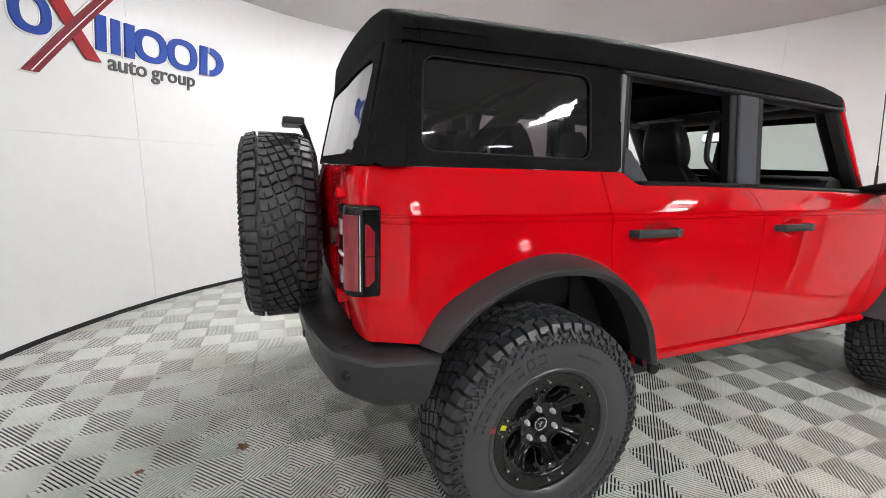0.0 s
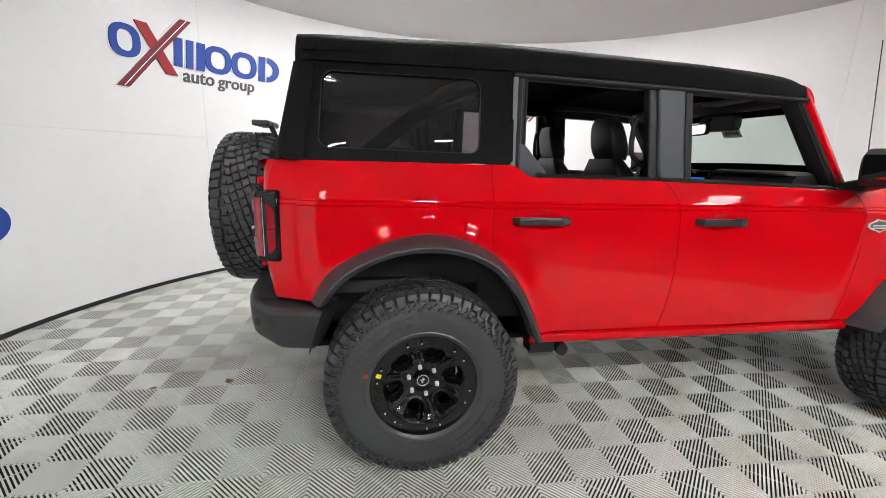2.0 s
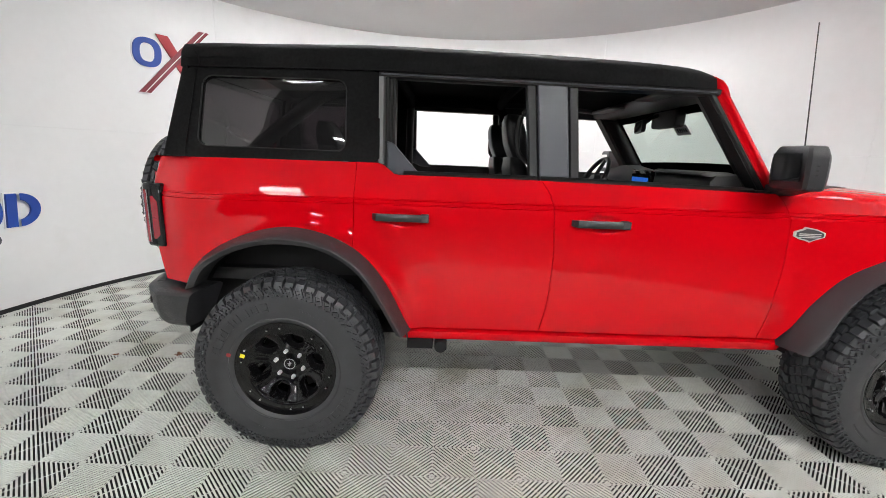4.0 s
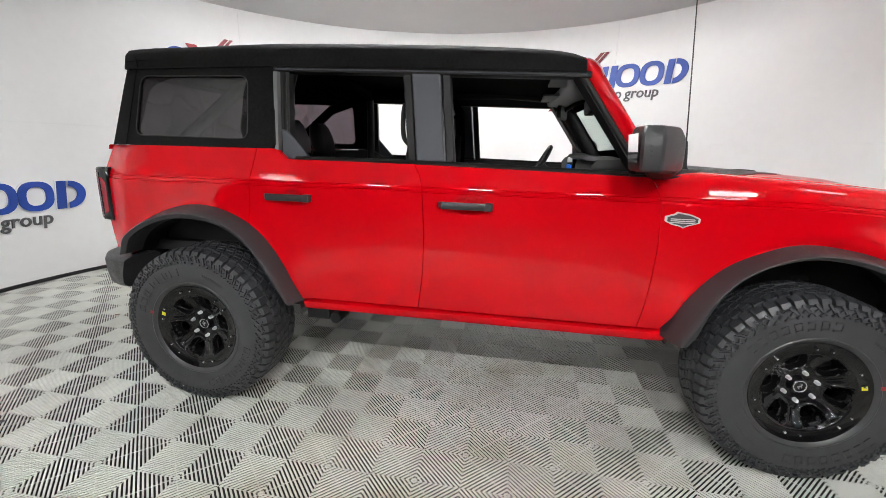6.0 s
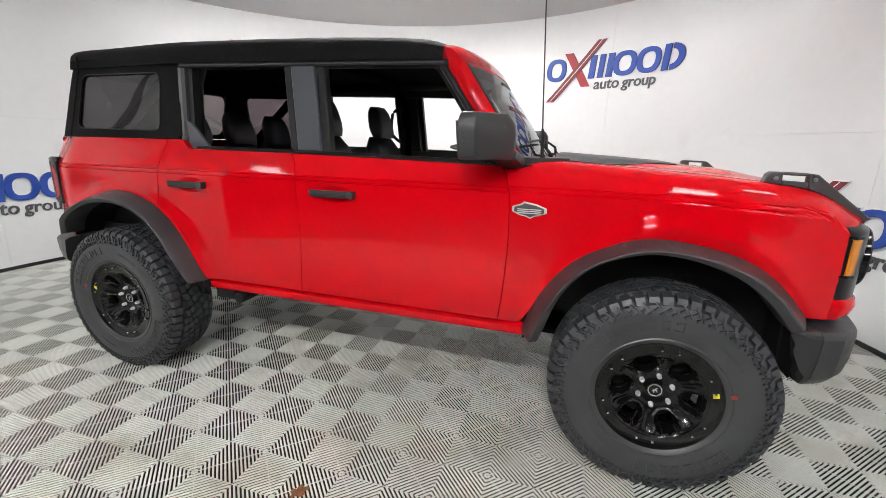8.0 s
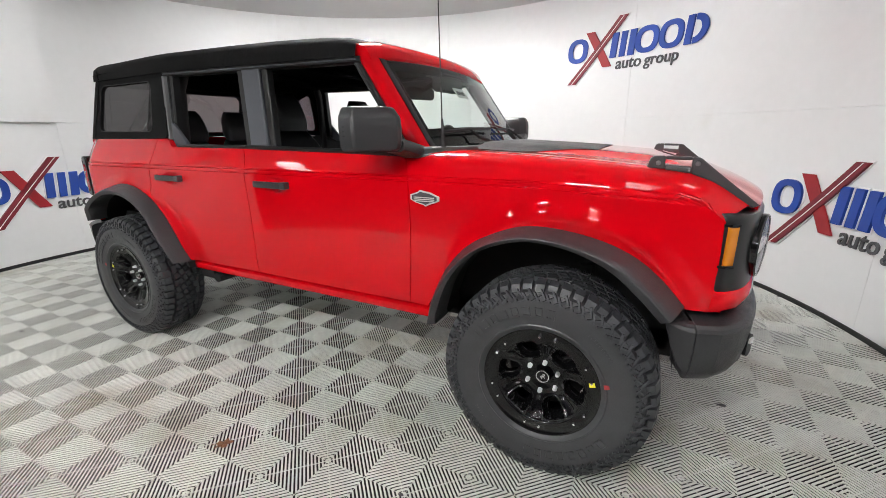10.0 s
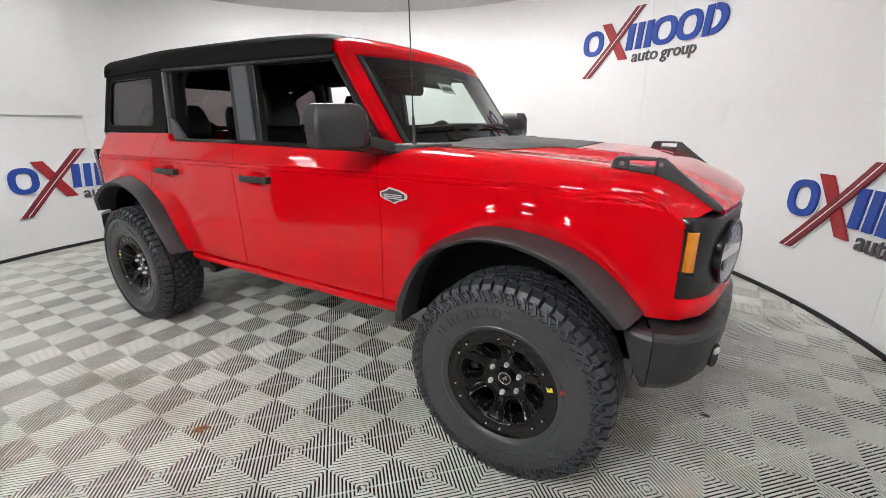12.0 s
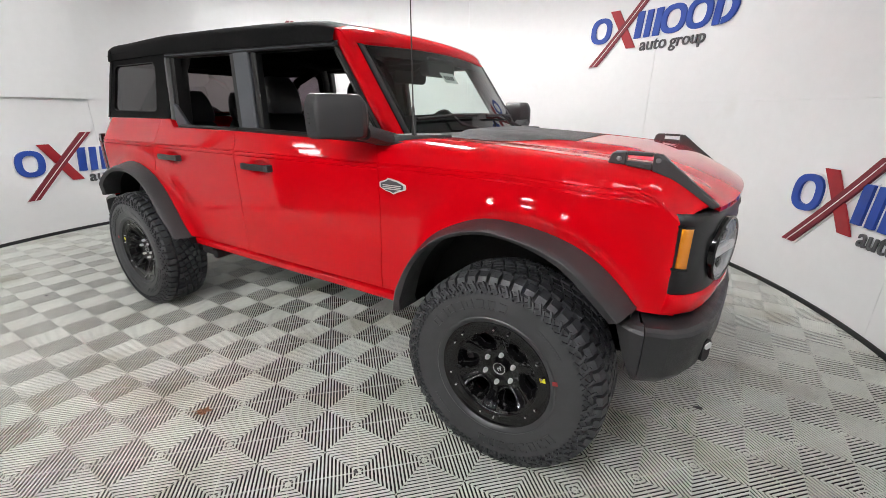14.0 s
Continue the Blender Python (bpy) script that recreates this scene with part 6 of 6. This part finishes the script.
def wall_sign(deg, z0):
    sign = thing("wall_sign", "wall sign of blue rings and bars, red bars, grey words", "sign", (0, 0, 0), "wall signs")
    rings = ((0.140, 0.418, 0.138, 0.145), (1.070, 0.428, 0.148, 0.143), (1.370, 0.428, 0.146, 0.143))
    for cu, cv, a, b in rings:
        bm = bmesh.new()
        ring_shape(bm, deg, z0, cu, cv, a, b, 0.064)
        part("blue_ring", bm, M_BLUE, sign, smooth_angle=30)
    # plain bars and half a ring in place of the remaining marks
    for u, wide in ((0.590, 0.082), (0.714, 0.072), (0.826, 0.082), (1.532, 0.076)):
        bm = bmesh.new()
        sign_shape(bm, deg, z0, [(u, 0.285), (u + wide, 0.285), (u + wide + 0.026, 0.565), (u + 0.026, 0.565)])
        part("blue_upright", bm, M_BLUE, sign, smooth_angle=0)
        bm = bmesh.new()
        sign_shape(bm, deg, z0, [(u - 0.010, 0.275), (u + wide + 0.010, 0.275), (u + wide + 0.036, 0.575), (u + 0.016, 0.575)], 0.0, 0.010)
        part("backing", bm, M_WHITE, sign, smooth_angle=0)
    bm = bmesh.new()
    half = [(1.628 + 0.026 * (1 - math.cos(math.pi * k / 18)) / 2 + 0.155 * math.sin(math.pi * k / 18), 0.425 - 0.140 * math.cos(math.pi * k / 18)) for k in range(19)]
    hole = [(1.634 + 0.016 * (1 - math.cos(math.pi * k / 18)) / 2 + 0.082 * math.sin(math.pi * k / 18), 0.425 - 0.082 * math.cos(math.pi * k / 18)) for k in range(19)]
    grid(bm, [[on_sign(deg, z0, *o, 0.008), on_sign(deg, z0, *o, 0.030), on_sign(deg, z0, *i, 0.030), on_sign(deg, z0, *i, 0.008)] for o, i in zip(half, hole)], cap=False)
    part("blue_half_ring", bm, M_BLUE, sign, smooth_angle=30)
    bm = bmesh.new()
    sign_strip(bm, deg, z0, (0.562, 0.190), (0.300, 0.622), 0.118, 0.010, 0.026)
    part("red_short_bar", bm, M_SIGNRED, sign, smooth_angle=0)
    bm = bmesh.new()
    sign_strip(bm, deg, z0, (0.075, 0.010), (0.745, 0.745), 0.108, 0.012, 0.036, 14)
    part("red_long_bar", bm, M_SIGNMAROON, sign, smooth_angle=0)
    bm = bmesh.new()
    sign_strip(bm, deg, z0, (0.079, 0.014), (0.749, 0.741), 0.010, 0.036, 0.0375, 14)
    part("white_line", bm, M_WHITE, sign, smooth_angle=0)
    # the two small grey words
    for word, u0, width in (("auto", 0.675, 0.335), ("group", 1.050, 0.425)):
        for letter in word_shape(word, deg, z0, u0, width):
            part("letter", letter, M_SIGNGREY, sign, smooth_angle=30)
    # pale acrylic backing that stands out round the blue and red shapes
    for cu, cv, a, b in rings:
        bm = bmesh.new()
        ring_shape(bm, deg, z0, cu, cv, a + 0.010, b + 0.010, 0.080, 0.0, 0.010)
        part("backing", bm, M_WHITE, sign, smooth_angle=30)
    bm = bmesh.new()
    sign_strip(bm, deg, z0, (0.075, 0.000), (0.745, 0.755), 0.130, 0.0, 0.014, 14)
    part("backing", bm, M_WHITE, sign, smooth_angle=0)
    return sign


wall_sign(151.9, 1.968)
wall_sign(73.4, 1.990)
wall_sign(192.4, 0.430)
wall_sign(32.6, 0.440)

# ---------------------------------------------------------------- leaves and crumbs on the floor
def dry_leaf(at, size, turn, seed):
    rng = random.Random(seed)
    bm = bmesh.new()
    c = bm.verts.new((0, 0, size * 0.10))
    ring = []
    n = 20
    for k in range(n):
        a = 2 * math.pi * k / n
        r = size * (0.62 + 0.38 * abs(math.cos(2.5 * a))) * rng.uniform(0.85, 1.05)
        ring.append(bm.verts.new((r * math.cos(a), r * math.sin(a) * 0.8, size * rng.uniform(0.0, 0.22))))
    for k in range(n):
        bm.faces.new((c, ring[k], ring[(k + 1) % n]))
    tube(bm, [(0, 0, size * 0.1), (-size * 0.8, 0.1 * size, size * 0.1), (-size * 1.3, 0.3 * size, size * 0.05)], 0.0012, 5)
    ob = part("dry_leaf", bm, M_LEAF, None, smooth_angle=0)
    ob.matrix_basis = pose(*at, 0, 0, turn)
    return tagged(ob, "small curled brown dry leaf on the tiles", "leaf", "dry leaves")


dry_leaf((1.595, -1.475, 0.002), 0.045, 40, 5)
dry_leaf((-1.113, -0.058, 0.002), 0.038, 130, 8)
dry_leaf((-1.53, -0.09, 0.002), 0.022, 10, 9)
for at, size, seed, material, name in (((4.25, 0.26, 0.0), 0.010, 1, M_WHITE, "paper_crumb"), ((3.73, -0.10, 0.0), 0.016, 2, M_SIGNGREY, "dark_crumb"), ((-0.85, -1.37, 0.0), 0.014, 3, M_SIGNGREY, "dark_crumb"), ((2.50, -1.34, 0.0), 0.009, 4, M_SIGNGREY, "dark_crumb"), ((-1.66, 0.85, 0.0), 0.012, 6, M_SIGNGREY, "dark_crumb")):
    rng = random.Random(seed)
    bm = bmesh.new()
    lathe(bm, [(0.0001, size * 0.5), (size * 0.7, size * 0.35), (size, 0.0)], 7)
    for v in bm.verts:
        v.co.x *= rng.uniform(0.8, 1.9)
        v.co.y *= rng.uniform(0.5, 1.0)
    ob = part(name, bm, material, None, smooth_angle=0)
    ob.location = at
    tagged(ob, "tiny %s crumb lying on the ribbed floor" % ("white paper" if material is M_WHITE else "dark"), "crumb", "floor crumbs")

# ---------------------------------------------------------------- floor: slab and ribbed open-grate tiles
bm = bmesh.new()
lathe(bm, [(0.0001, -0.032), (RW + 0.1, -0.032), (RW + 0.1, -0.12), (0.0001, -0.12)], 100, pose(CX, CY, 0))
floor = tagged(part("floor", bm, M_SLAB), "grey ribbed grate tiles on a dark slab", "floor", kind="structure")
Q, X0, Y0 = 0.201, 1.705, -1.125
RIBS = 18
ROT = radians(-0.5)


def rib(V, F, p, d, length, half, top, low):
    n = Vector((-d.y, d.x, 0))
    k = len(V)
    a, b = p - d * length / 2, p + d * length / 2
    # a bar with eased edges
    prof = ((0.0, low), (half - 0.0006, low), (half, low + 0.0006), (half - 0.0003, top), (0.0003 - half, top), (-half, low + 0.0006), (0.0006 - half, low), (0.0, low))
    for e in (a, b):
        for o, z in prof:
            V.append((e.x + n.x * o, e.y + n.y * o, z))
    F += [(k + i, k + i + 1, k + i + 9, k + i + 8) for i in range(7)]
    if length < 0.03:
        F += [tuple(k + i for i in range(7, -1, -1)), tuple(k + i for i in range(8, 16))]


def quad_ribs(V, F, cx, cy, anti, keep=None):
    d = Vector((1, -1, 0)).normalized() if anti else Vector((1, 1, 0)).normalized()
    n = Vector((-d.y, d.x, 0))
    step = Q * math.sqrt(2) / RIBS
    for i in range(RIBS):
        off = (i - (RIBS - 1) / 2) * step
        length = 2 * (Q / math.sqrt(2) - abs(off))
        if length < 0.008:
            continue
        p = Vector((cx, cy, 0)) + n * off
        if keep is None or (keep(p + d * length / 2) and keep(p - d * length / 2)):
            rib(V, F, p, d, length, step * 0.25, 0.0, -0.0046)
        else:
            # a rib that the wall cuts short
            ok = [f for f in (k / 24 - 0.5 for k in range(25)) if keep(p + d * length * f)]
            if len(ok) > 2:
                rib(V, F, p + d * length * (ok[0] + ok[-1]) / 2, d, length * (ok[-1] - ok[0]), step * 0.25, 0.0, -0.0046)
    # thin border ribs on two sides, which the next square completes
    for mid, along in ((Vector((cx + Q / 2, cy, 0)), Vector((0, 1, 0))), (Vector((cx, cy + Q / 2, 0)), Vector((1, 0, 0)))):
        if keep is None or (keep(mid + along * Q / 2) and keep(mid - along * Q / 2)):
            rib(V, F, mid, along, Q, 0.0011, -0.0034, -0.0060)
    p = Vector((cx, cy, 0))
    if keep is None or keep(p):
        rib(V, F, p, n, Q * 1.36, 0.0018, -0.0020, -0.0046)


def mesh_of(name, V, F):
    me = bpy.data.meshes.new(name)
    me.from_pydata(V, [], F)
    me.materials.append(M_TILE)
    return me


V, F = [], []
for a in (0, 1):
    for b in (0, 1):
        quad_ribs(V, F, (a - 0.5) * Q, (b - 0.5) * Q, (a + b) % 2 == 1)
tile_mesh = mesh_of("tile", V, F)
inside = lambda p: math.hypot(p.x, p.y) < RW - 0.004
EV, EF = [], []
spin = Matrix.Rotation(ROT, 4, "Z")
count = 0
for i in range(-16, 12):
    for j in range(-12, 18):
        c = Vector((X0, Y0, 0)) + spin @ Vector(((2 * i + 1) * Q, (2 * j + 1) * Q, 0))
        d = c - Vector((CX, CY, 0))
        if d.length > RW + 0.3:
            continue
        if d.length + 0.285 < RW and count < 300:
            ob = new("tile", tile_mesh)
            ob.parent = floor
            ob.matrix_basis = Matrix.Translation(c) @ spin
            count += 1
        else:
            k = len(EV)
            V, F = [], []
            keep = lambda p: inside(d + spin @ p)
            for a in (0, 1):
                for b in (0, 1):
                    quad_ribs(V, F, (a - 0.5) * Q, (b - 0.5) * Q, (a + b) % 2 == 1, keep)
            M = Matrix.Translation(c) @ spin
            EV += [tuple(M @ Vector(v)) for v in V]
            EF += [tuple(q + k for q in f) for f in F]
if EV:
    ob = tagged(new("cut_tile", mesh_of("cut_tile", EV, EF)), kind="stuff")
    ob.parent = floor
